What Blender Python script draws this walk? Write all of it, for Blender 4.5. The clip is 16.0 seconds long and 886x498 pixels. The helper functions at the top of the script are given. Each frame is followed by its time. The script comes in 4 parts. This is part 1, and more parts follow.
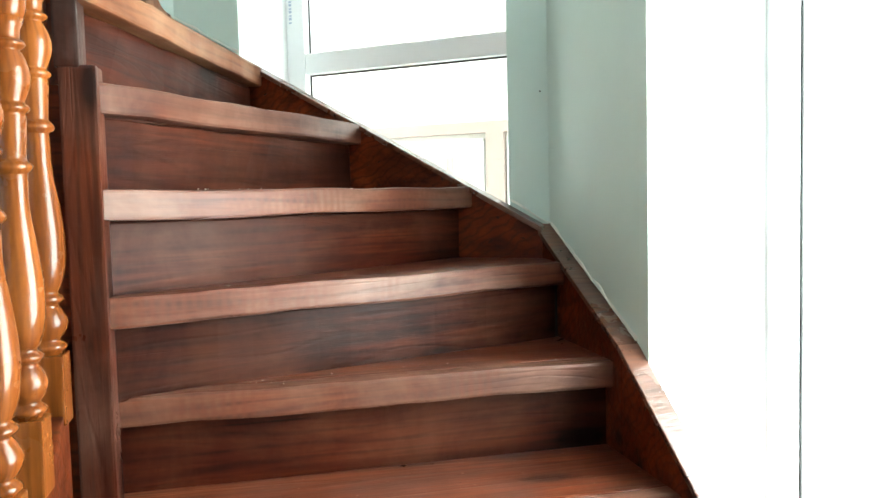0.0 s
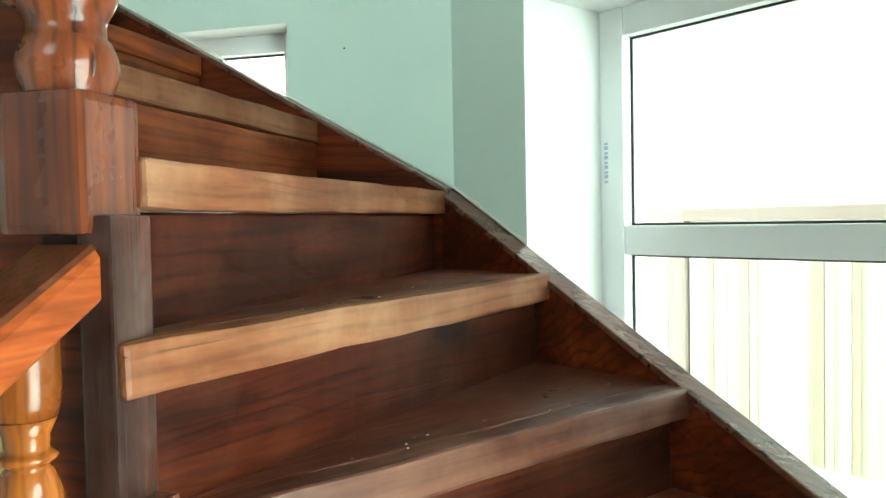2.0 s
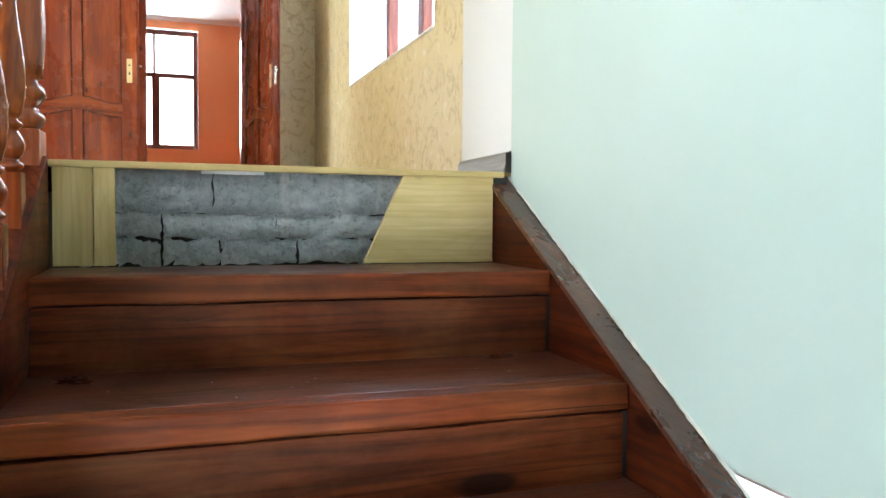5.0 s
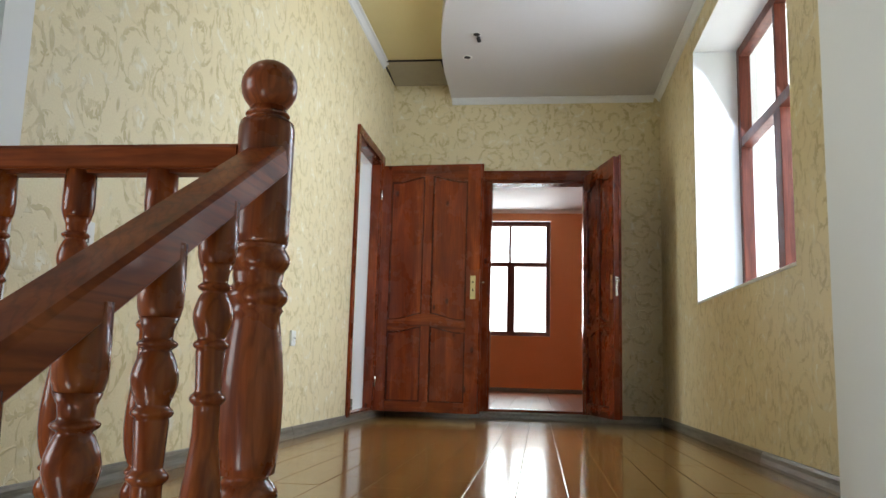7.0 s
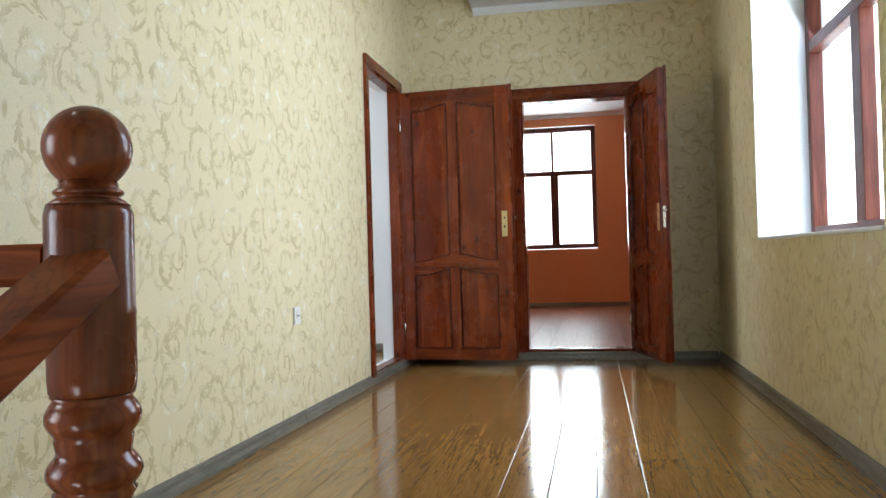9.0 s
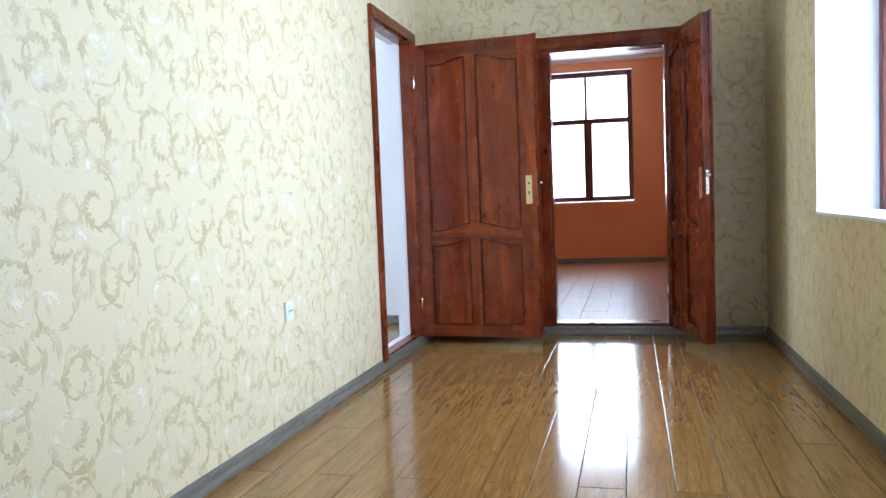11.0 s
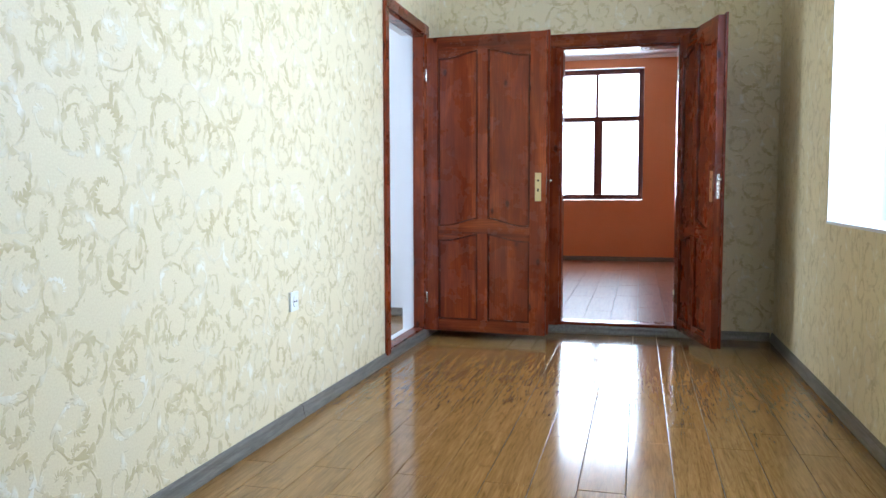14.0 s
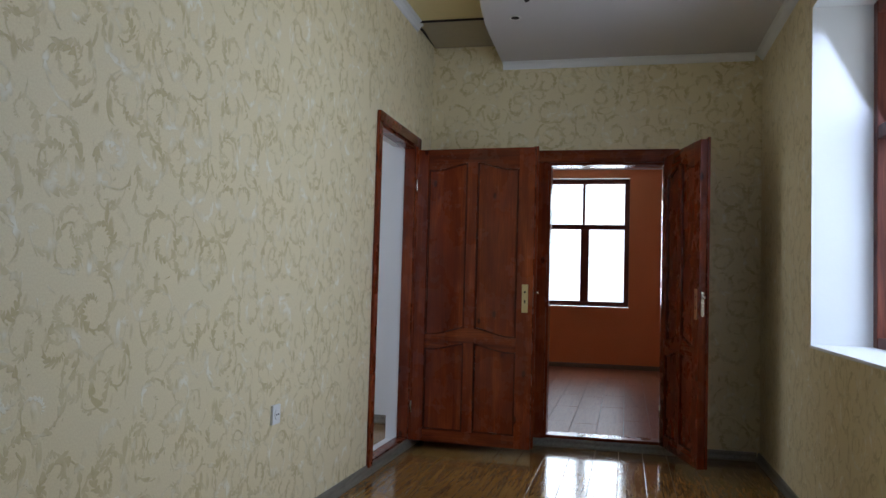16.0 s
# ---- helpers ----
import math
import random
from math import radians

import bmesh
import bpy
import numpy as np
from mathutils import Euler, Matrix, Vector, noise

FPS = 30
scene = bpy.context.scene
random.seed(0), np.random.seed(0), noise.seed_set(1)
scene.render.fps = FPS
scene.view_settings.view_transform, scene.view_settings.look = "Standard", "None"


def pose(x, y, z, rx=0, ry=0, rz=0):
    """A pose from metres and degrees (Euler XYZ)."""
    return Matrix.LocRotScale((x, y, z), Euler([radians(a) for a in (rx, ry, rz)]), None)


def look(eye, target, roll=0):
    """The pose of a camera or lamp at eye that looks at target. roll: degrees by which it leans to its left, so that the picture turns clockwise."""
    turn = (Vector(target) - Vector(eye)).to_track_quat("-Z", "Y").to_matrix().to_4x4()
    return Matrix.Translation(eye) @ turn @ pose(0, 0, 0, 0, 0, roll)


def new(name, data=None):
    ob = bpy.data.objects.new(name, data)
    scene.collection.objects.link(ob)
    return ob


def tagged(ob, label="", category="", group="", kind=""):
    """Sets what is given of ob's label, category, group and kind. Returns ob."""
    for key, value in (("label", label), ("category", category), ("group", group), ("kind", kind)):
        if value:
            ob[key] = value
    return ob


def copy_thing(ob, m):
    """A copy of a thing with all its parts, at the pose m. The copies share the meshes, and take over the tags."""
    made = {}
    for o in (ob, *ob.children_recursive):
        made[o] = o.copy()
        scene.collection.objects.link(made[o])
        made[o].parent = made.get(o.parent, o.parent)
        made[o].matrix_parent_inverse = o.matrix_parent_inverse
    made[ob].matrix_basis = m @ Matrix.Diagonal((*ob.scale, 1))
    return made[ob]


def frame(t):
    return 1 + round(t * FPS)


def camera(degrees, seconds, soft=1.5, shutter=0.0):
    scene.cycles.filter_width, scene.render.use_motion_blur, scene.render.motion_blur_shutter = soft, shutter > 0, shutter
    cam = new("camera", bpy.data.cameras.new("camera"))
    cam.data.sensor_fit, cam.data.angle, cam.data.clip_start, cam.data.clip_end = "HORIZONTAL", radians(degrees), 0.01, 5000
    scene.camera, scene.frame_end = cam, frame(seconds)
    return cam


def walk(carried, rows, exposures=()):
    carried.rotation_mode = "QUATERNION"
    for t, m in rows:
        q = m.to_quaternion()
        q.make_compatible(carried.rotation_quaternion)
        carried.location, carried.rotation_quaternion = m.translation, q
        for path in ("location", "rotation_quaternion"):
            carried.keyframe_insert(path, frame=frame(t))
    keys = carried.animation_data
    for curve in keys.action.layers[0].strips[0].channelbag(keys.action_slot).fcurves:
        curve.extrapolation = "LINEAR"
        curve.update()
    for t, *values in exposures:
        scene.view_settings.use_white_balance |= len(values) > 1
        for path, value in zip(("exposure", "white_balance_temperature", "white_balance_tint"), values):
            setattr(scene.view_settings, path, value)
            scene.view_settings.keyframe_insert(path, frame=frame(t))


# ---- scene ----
cam = camera(59.2, 16.0)
PATH = [
    (0, (0.1, 0.282, 1.396), (0.545, 2.228, 1.268), -1.4),
    (0.5, (0.17, 0.476, 1.496), (0.37, 2.463, 1.38), -1.7),
    (1, (0.239, 0.657, 1.628), (0.211, 2.654, 1.527), -2.2),
    (1.5, (0.298, 0.827, 1.76), (-0.031, 2.798, 1.677), -1.5),
    (2, (0.297, 1.025, 1.888), (-0.209, 2.959, 1.818), -1.1),
    (2.5, (0.349, 1.246, 2.024), (-0.387, 3.104, 1.944), -0.8),
    (3, (0.302, 1.421, 2.16), (-0.727, 3.133, 2.064), -0.2),
    (3.5, (0.269, 1.621, 2.327), (-0.953, 3.201, 2.222), -0.1),
    (4, (0.249, 1.795, 2.49), (-1.343, 2.998, 2.358), 0.3),
    (4.5, (0.176, 1.909, 2.645), (-1.597, 2.825, 2.503), 0.6),
    (5, (0.12, 1.998, 2.788), (-1.768, 2.653, 2.702), 0.5),
    (5.2, (0.086, 2.057, 2.846), (-1.855, 2.534, 2.815), 0.8),
    (7.3, (-0.41, 2.207, 3.328), (-2.367, 1.905, 3.604), 0.9),
    (7.5, (-0.449, 2.201, 3.366), (-2.404, 1.861, 3.616), 0.4),
    (8, (-0.566, 2.204, 3.472), (-2.528, 1.844, 3.617), -0.5),
    (8.5, (-0.723, 2.292, 3.548), (-2.688, 1.931, 3.637), -1.6),
    (8.7, (-0.773, 2.303, 3.584), (-2.738, 1.935, 3.645), -1.6),
    (11, (-1.319, 2.333, 3.824), (-3.258, 1.859, 3.696), -2.2),
    (11.5, (-1.327, 2.337, 3.787), (-3.26, 1.854, 3.618), -1.3),
    (12, (-1.324, 2.342, 3.752), (-3.251, 1.861, 3.51), -0.6),
    (12.5, (-1.321, 2.344, 3.752), (-3.239, 1.864, 3.452), -0.6),
    (13, (-1.329, 2.339, 3.781), (-3.247, 1.861, 3.477), -0.6),
    (13.5, (-1.328, 2.338, 3.815), (-3.254, 1.855, 3.578), -0.4),
    (14, (-1.33, 2.321, 3.845), (-3.264, 1.835, 3.694), -0.1),
    (14.5, (-1.327, 2.31, 3.868), (-3.265, 1.822, 3.78), 0.3),
    (15, (-1.32, 2.31, 3.897), (-3.259, 1.818, 3.885), 0.8),
    (15.5, (-1.312, 2.317, 3.923), (-3.251, 1.834, 3.987), 1.2),
    (16, (-1.313, 2.321, 3.928), (-3.258, 1.864, 4.023), 1.6),
]
EXPOSURES = [(0.0, 1.34, 6500, 1), (0.5, 1.05, 6600, -5), (1.0, 0.75, 6900, -11), (1.5, 0.8, 6700, -15), (2.0, 1.0, 6500, -12), (2.5, 1.2, 6400, -10), (3.0, 1.52, 6500, -4), (3.5, 0.6, 6600, -9), (4.0, 1.18, 6400, 3), (4.5, 1.7, 6300, 11), (5.0, 1.32, 6300, 12), (7.5, -0.22, 6500, 9), (8.5, -0.12, 6300, 8), (11.0, 0.38, 5330, 11), (12.0, 0.33, 5220, 11), (12.5, 0.12, 5170, 11), (13.5, 0.34, 5250, 11), (14.5, 0.38, 5380, 12), (15.5, -0.72, 5750, 14), (16.0, -1.2, 5800, 14)]
walk(cam, [(t, look(eye, target, roll)) for t, eye, target, roll in PATH], EXPOSURES)

# ---- world and light ----
world = bpy.data.worlds.new("sky")
scene.world = world
world.use_nodes = True
wn = world.node_tree
sky = wn.nodes.new("ShaderNodeTexSky")
sky.sky_type, sky.sun_disc = "NISHITA", False
sky.sun_elevation, sky.sun_rotation = radians(68), radians(207)
wn.links.new(sky.outputs[0], wn.nodes["Background"].inputs[0])
wn.nodes["Background"].inputs[1].default_value = 0.15
sun = new("sun", bpy.data.lights.new("sun", "SUN"))
sun.data.energy, sun.data.angle, sun.data.color = 1.5, radians(20), (1.0, 0.95, 0.88)
sun.matrix_world = look((-1.0, -2.0, 5.6), (0, 0, 0))


def window_light(name, eye, target, width, height, power, colour, spread=170):
    lamp = new(name, bpy.data.lights.new(name, "AREA"))
    lamp.data.shape, lamp.data.size, lamp.data.size_y = "RECTANGLE", width, height
    lamp.data.energy, lamp.data.color = power, colour
    lamp.data.spread = radians(spread)
    lamp.matrix_world = look(eye, target)
    return lamp


DAY = (0.93, 0.97, 1.0)
window_light("hall_daylight", (-4.4, 3.62, 4.50), (-4.4, 0, 2.6), 1.86, 1.6, 76, (0.68, 0.785, 1.0), 165)
window_light("room_daylight", (-12.25, 1.78, 4.55), (-5, 1.78, 4.5), 1.2, 1.6, 66, DAY)
window_light("stair_daylight", (1.16, 1.16, 1.46), (-3, 1.16, 1.4), 0.86, 1.74, 36, DAY)
window_light("side_room_daylight", (-6.0, -2.0, 4.4), (-6.0, 3, 4.2), 1.2, 1.4, 38, DAY, 150)
# Fill lamp added behind the stairwell, out of view, to brighten its upper walls.
window_light("well_daylight", (-0.5, -1.33, 4.2), (-1.6, 3, 3.7), 1.5, 1.7, 14, DAY, 90)

# ---- materials ----


class Mat:
    """A node material with short helpers."""

    def __init__(self, name, rough=0.6, metal=0.0):
        self.m = bpy.data.materials.new(name)
        self.m.use_nodes = True
        self.t = self.m.node_tree
        self.b = self.t.nodes["Principled BSDF"]
        self.b.inputs["Roughness"].default_value = rough
        self.b.inputs["Metallic"].default_value = metal
        self.co = self.node("ShaderNodeTexCoord").outputs["Object"]

    def node(self, kind, **given):
        n = self.t.nodes.new(kind)
        for k, v in given.items():
            n.inputs[k].default_value = v
        return n

    def link(self, a, b):
        self.t.links.new(a, b)

    def mapped(self, scale=(1, 1, 1), shift=False, rot=(0, 0, 0)):
        n = self.node("ShaderNodeMapping")
        n.inputs["Scale"].default_value = scale
        n.inputs["Rotation"].default_value = rot
        self.link(self.co, n.inputs["Vector"])
        if shift:
            info = self.node("ShaderNodeObjectInfo")
            mul = self.node("ShaderNodeMath")
            mul.operation = "MULTIPLY"
            mul.inputs[1].default_value = 37.0
            self.link(info.outputs["Random"], mul.inputs[0])
            comb = self.node("ShaderNodeCombineXYZ")
            for k in range(3):
                self.link(mul.outputs[0], comb.inputs[k])
            self.link(comb.outputs[0], n.inputs["Location"])
        return n.outputs[0]

    def noise(self, vec, scale, detail=4.0, rough=0.55, warp=0.0):
        n = self.node("ShaderNodeTexNoise", Scale=scale, Detail=detail, Roughness=rough, Distortion=warp)
        self.link(vec, n.inputs["Vector"])
        return n.outputs["Fac"]

    def ramp(self, fac, *stops):
        n = self.node("ShaderNodeValToRGB")
        while len(n.color_ramp.elements) < len(stops):
            n.color_ramp.elements.new(0.5)
        for e, (p, c) in zip(n.color_ramp.elements, stops):
            e.position = p
            e.color = (*c, 1) if len(c) == 3 else c
        self.link(fac, n.inputs[0])
        return n.outputs[0]

    def mix(self, fac, a, b, mode="MIX"):
        n = self.node("ShaderNodeMix")
        n.data_type, n.blend_type = "RGBA", mode
        for sock, v in ((n.inputs[0], fac), (n.inputs[6], a), (n.inputs[7], b)):
            if isinstance(v, (int, float)):
                sock.default_value = v
            elif isinstance(v, tuple):
                sock.default_value = (*v, 1)
            else:
                self.link(v, sock)
        return n.outputs[2]

    def math(self, op, a, b=0.0, c=0.0):
        n = self.node("ShaderNodeMath")
        n.operation = op
        for k, v in enumerate((a, b, c)):
            if isinstance(v, (int, float)):
                n.inputs[k].default_value = v
            else:
                self.link(v, n.inputs[k])
        return n.outputs[0]

    def colour(self, out):
        if isinstance(out, tuple):
            self.b.inputs["Base Color"].default_value = (*out, 1)
        else:
            self.link(out, self.b.inputs["Base Color"])

    def rough(self, out):
        self.link(out, self.b.inputs["Roughness"])

    def bump(self, out, strength=0.3, dist=0.004):
        n = self.node("ShaderNodeBump", Strength=strength, Distance=dist)
        self.link(out, n.inputs["Height"])
        self.link(n.outputs[0], self.b.inputs["Normal"])


BLACK, WHITE = (0, 0, 0), (1, 1, 1)


def wood(name, dark, mid, light, axis=0, rough=0.35, knots=True, worn=0.0, wear_tone=(0.5, 0.36, 0.2), coat=0.0, spec=0.22, saw=False, dust=0.0, splits=True, contour=0.2, blotch=0.3):
    """Stained softwood: grain lines along one axis, knots, splits, smoky and bleached places."""
    m = Mat(name, rough)
    sc = [11.0, 11.0, 11.0]
    sc[axis] = 1.0
    v = m.mapped(tuple(sc), shift=True)
    grain = m.noise(v, 1.5, 5, 0.62, 0.8)
    fine = m.noise(v, 8.0, 3, 0.6, 0.2)
    c = m.ramp(grain, (0.30, dark), (0.5, mid), (0.72, light))
    ws = [1.0, 1.0, 1.0]
    ws[axis] = 0.07
    wave = m.node("ShaderNodeTexWave", Scale=17.0 if splits else 26.0, Distortion=8.0, Detail=2.0)
    wave.wave_type = "RINGS"
    wave.rings_direction = "XYZ"[axis]
    m.link(m.mapped(tuple(ws), shift=True), wave.inputs["Vector"])
    wave.inputs["Detail Scale"].default_value = 1.2
    line = m.ramp(wave.outputs["Fac"], (0.0, WHITE), (0.35, BLACK))
    c = m.mix(m.math("MULTIPLY", line, 0.55 if splits else 0.35), c, dark)
    c = m.mix(0.14, c, m.ramp(fine, (0.3, dark), (0.7, light)))
    cs = [5.0, 5.0, 5.0]
    cs[axis] = 0.75
    field = m.noise(m.mapped(tuple(cs), shift=True), 1.0, 2, 0.45, 0.6)
    rings = m.math("ABSOLUTE", m.math("SUBTRACT", m.math("FRACT", m.math("MULTIPLY", field, 15.0)), 0.5))
    rings = m.ramp(m.math("MULTIPLY_ADD", fine, 0.16, rings), (0.10, WHITE), (0.26, BLACK))
    c = m.mix(m.math("MULTIPLY", rings, contour), c, dark)
    big = m.noise(m.mapped((1, 1, 1), shift=True), 2.4, 3, 0.6, 0.4)
    c = m.mix(m.math("MULTIPLY", m.ramp(big, (0.36, WHITE), (0.55, BLACK)), 0.5 if splits else blotch), c, dark)
    if worn:
        w = m.noise(m.mapped((2.2, 2.2, 2.2), shift=True), 2.0, 5, 0.65, 0.3)
        f = m.ramp(w, (0.42, BLACK), (0.68, WHITE))
        c = m.mix(m.math("MULTIPLY", f, worn), c, m.mix(0.55, wear_tone, m.ramp(grain, (0.35, mid), (0.6, wear_tone))))
    if saw:
        teeth = m.node("ShaderNodeTexWave", Scale=18.0, Distortion=1.5)
        teeth.bands_direction = "X"
        m.link(m.mapped((1, 1, 1)), teeth.inputs["Vector"])
        where = m.ramp(m.noise(m.mapped((1, 1, 1), shift=True), 3.3, 2), (0.56, BLACK), (0.62, WHITE))
        c = m.mix(m.math("MULTIPLY", m.math("MULTIPLY", where, teeth.outputs["Fac"]), 0.5), c, mid)
    if knots:
        ks = [8.0, 8.0, 8.0] if splits else [11.0, 11.0, 11.0]
        ks[axis] = 3.0 if splits else 6.0
        vor = m.node("ShaderNodeTexVoronoi", Scale=1.0)
        m.link(m.mapped(tuple(ks), shift=True), vor.inputs["Vector"])
        k = m.ramp(vor.outputs["Distance"], (0.13, WHITE), (0.19, BLACK))
        halo = m.ramp(vor.outputs["Distance"], (0.20, WHITE), (0.42, BLACK))
        pick = m.node("ShaderNodeSeparateColor")
        m.link(vor.outputs["Color"], pick.inputs[0])
        some = m.math("GREATER_THAN", pick.outputs[0], 0.45)
        c = m.mix(m.math("MULTIPLY", m.math("MULTIPLY", halo, some), 0.45 if splits else 0.2), c, dark)
        c = m.mix(m.math("MULTIPLY", m.math("MULTIPLY", k, some), 0.85), c, tuple(0.4 * x for x in dark))
    split = [60.0, 60.0, 60.0]
    split[axis] = 0.8
    crack = m.ramp(m.noise(m.mapped(tuple(split), shift=True), 1.0, 2, 0.5, 0.3), (0.27, WHITE), (0.31, BLACK))
    c = m.mix(m.math("MULTIPLY", crack, 0.8 if splits else 0.0), c, (0.008, 0.005, 0.004))
    if dust:
        d1 = m.ramp(m.noise(m.mapped((1, 1, 1), shift=True), 95.0, 2, 0.5), (0.70, BLACK), (0.74, WHITE))
        d2 = m.ramp(m.noise(m.mapped((1, 1, 1), shift=True), 4.0, 5, 0.7), (0.45, BLACK), (0.75, WHITE))
        c = m.mix(m.math("MULTIPLY", d1, dust), c, (0.42, 0.36, 0.30))
        c = m.mix(m.math("MULTIPLY", d2, dust * 0.45), c, (0.20, 0.14, 0.115))
    m.colour(c)
    sheen = m.noise(m.mapped((1, 1, 1), shift=True), 5.0, 5, 0.65)
    m.rough(m.math("MULTIPLY_ADD", sheen, 0.5, rough - 0.22))
    m.bump(m.math("SUBTRACT", m.math("ADD", grain, m.math("MULTIPLY", fine, 0.6)), m.math("MULTIPLY", m.math("ADD", crack, m.math("MULTIPLY", rings, 0.25)), 1.0 if splits else 0.0)), 0.4 if splits else 0.1, 0.003)
    m.b.inputs["Specular IOR Level"].default_value = spec
    if coat:
        m.b.inputs["Coat Weight"].default_value = coat * 0.45
        m.b.inputs["Coat Roughness"].default_value = 0.06
    return m.m


def paint(name, tone, tint=0.04, rough=0.7, stains=0.12, dirt=(0.45, 0.4, 0.33)):
    m = Mat(name, rough)
    v = m.mapped()
    n1 = m.noise(v, 1.3, 4, 0.6)
    n2 = m.noise(v, 38.0, 3, 0.6)
    c = m.mix(m.ramp(n1, (0.35, BLACK), (0.7, WHITE)), tone, tuple(max(0, x - tint) for x in tone))
    spots = m.ramp(m.noise(v, 5.5, 6, 0.75), (0.68, BLACK), (0.8, WHITE))
    c = m.mix(m.math("MULTIPLY", spots, stains), c, dirt)
    m.colour(c)
    m.bump(m.math("ADD", m.noise(v, 7, 3), m.math("MULTIPLY", n2, 0.35)), 0.18, 0.006)
    return m.m


def wallpaper(name, axis_u):
    """Embossed vinyl paper: scrolls of leaf and curl, repeating at about half a metre."""
    m = Mat(name, 0.5)
    sep = m.node("ShaderNodeSeparateXYZ")
    m.link(m.co, sep.inputs[0])
    u, w = sep.outputs[axis_u], sep.outputs[2]
    comb = m.node("ShaderNodeCombineXYZ")
    m.link(u, comb.inputs[0])
    m.link(w, comb.inputs[1])
    flat = comb.outputs[0]
    warp = m.node("ShaderNodeTexNoise", Scale=6.0, Detail=2.0)
    m.link(flat, warp.inputs["Vector"])
    add = m.node("ShaderNodeVectorMath")
    add.operation = "MULTIPLY_ADD"
    m.link(warp.outputs["Color"], add.inputs[0])
    add.inputs[1].default_value = (0.05, 0.05, 0)
    m.link(flat, add.inputs[2])

    def curls(scale, pitch, reach, width, fringe):
        """A spiral tendril round each cell's middle, its edge broken up into leaflets."""
        v = m.node("ShaderNodeTexVoronoi", Scale=scale, Randomness=0.7)
        v.voronoi_dimensions = "2D"
        moved = m.node("ShaderNodeVectorMath")
        moved.operation = "ADD"
        moved.inputs[1].default_value = (scale * 0.37, scale * 0.21, 0)
        m.link(add.outputs[0], moved.inputs[0])
        m.link(moved.outputs[0], v.inputs["Vector"])
        d = m.node("ShaderNodeVectorMath")
        d.operation = "SUBTRACT"
        m.link(moved.outputs[0], d.inputs[0])
        m.link(v.outputs["Position"], d.inputs[1])
        ln = m.node("ShaderNodeVectorMath")
        ln.operation = "LENGTH"
        m.link(d.outputs[0], ln.inputs[0])
        r = ln.outputs["Value"]
        xy, rgb = m.node("ShaderNodeSeparateXYZ"), m.node("ShaderNodeSeparateColor")
        m.link(d.outputs[0], xy.inputs[0])
        m.link(v.outputs["Color"], rgb.inputs[0])
        ang = m.math("ARCTAN2", xy.outputs[1], m.math("MULTIPLY", xy.outputs[0], m.math("SIGN", m.math("SUBTRACT", rgb.outputs[1], 0.5))))
        turn = m.math("ADD", m.math("DIVIDE", ang, 2 * math.pi), rgb.outputs[0])
        f = m.math("FRACT", m.math("ADD", turn, m.math("DIVIDE", r, pitch)))
        off = m.math("ABSOLUTE", m.math("SUBTRACT", f, 0.5))
        teeth = m.math("ABSOLUTE", m.math("SINE", m.math("MULTIPLY_ADD", ang, 7.0, m.math("MULTIPLY", off, 9.0))))
        leafy = m.math("MULTIPLY", m.math("MULTIPLY", teeth, m.ramp(m.noise(flat, fringe, 2, 0.6, 0.6), (0.40, BLACK), (0.58, WHITE))), width * 2.4)
        line = m.ramp(m.math("SUBTRACT", m.math("ADD", leafy, width * 0.6), off), (0.0, BLACK), (0.05, WHITE))
        inside = m.math("MULTIPLY", m.math("LESS_THAN", r, reach), m.math("GREATER_THAN", r, reach * 0.16))
        return m.math("MULTIPLY", line, inside)

    gate = m.ramp(m.noise(flat, 10, 2), (0.30, BLACK), (0.40, WHITE))
    big = m.math("MAXIMUM", m.math("MULTIPLY", curls(5.0, 0.074, 0.112, 0.10, 15.0), gate), m.math("MULTIPLY", curls(6.1, 0.062, 0.078, 0.10, 19.0), 0.7))
    v2 = m.node("ShaderNodeTexVoronoi", Scale=15.0, Randomness=1.0)
    stretch = m.node("ShaderNodeMapping")
    stretch.inputs["Rotation"].default_value = (0, 0, radians(25))
    stretch.inputs["Scale"].default_value = (1.6, 0.5, 1)
    m.link(add.outputs[0], stretch.inputs["Vector"])
    m.link(stretch.outputs[0], v2.inputs["Vector"])
    leaf = m.ramp(v2.outputs["Distance"], (0.20, WHITE), (0.30, BLACK))
    leafgate = m.ramp(m.noise(flat, 5.0, 2), (0.46, BLACK), (0.54, WHITE))
    motif = m.math("MAXIMUM", big, m.math("MULTIPLY", leaf, leafgate))
    tone = m.ramp(m.noise(flat, 9, 2), (0.40, PAPER_TAN), (0.52, PAPER_GOLD), (0.66, PAPER_PALE))
    base = m.mix(m.ramp(m.noise(flat, 170, 2), (0.35, BLACK), (0.65, WHITE)), PAPER_BASE, PAPER_BASE2)
    m.colour(m.mix(m.math("MULTIPLY", motif, 0.66), base, tone))
    m.rough(m.math("MULTIPLY_ADD", motif, -0.12, 0.52))
    h = m.math("ADD", m.math("MULTIPLY", motif, 1.0), m.math("MULTIPLY", m.noise(flat, 140, 3), 0.35))
    m.bump(h, 0.6, 0.0025)
    return m.m


PAPER_BASE, PAPER_BASE2 = (0.785, 0.685, 0.43), (0.735, 0.63, 0.38)
PAPER_TAN, PAPER_GOLD, PAPER_PALE = (0.47, 0.365, 0.13), (0.59, 0.49, 0.24), (0.88, 0.85, 0.72)


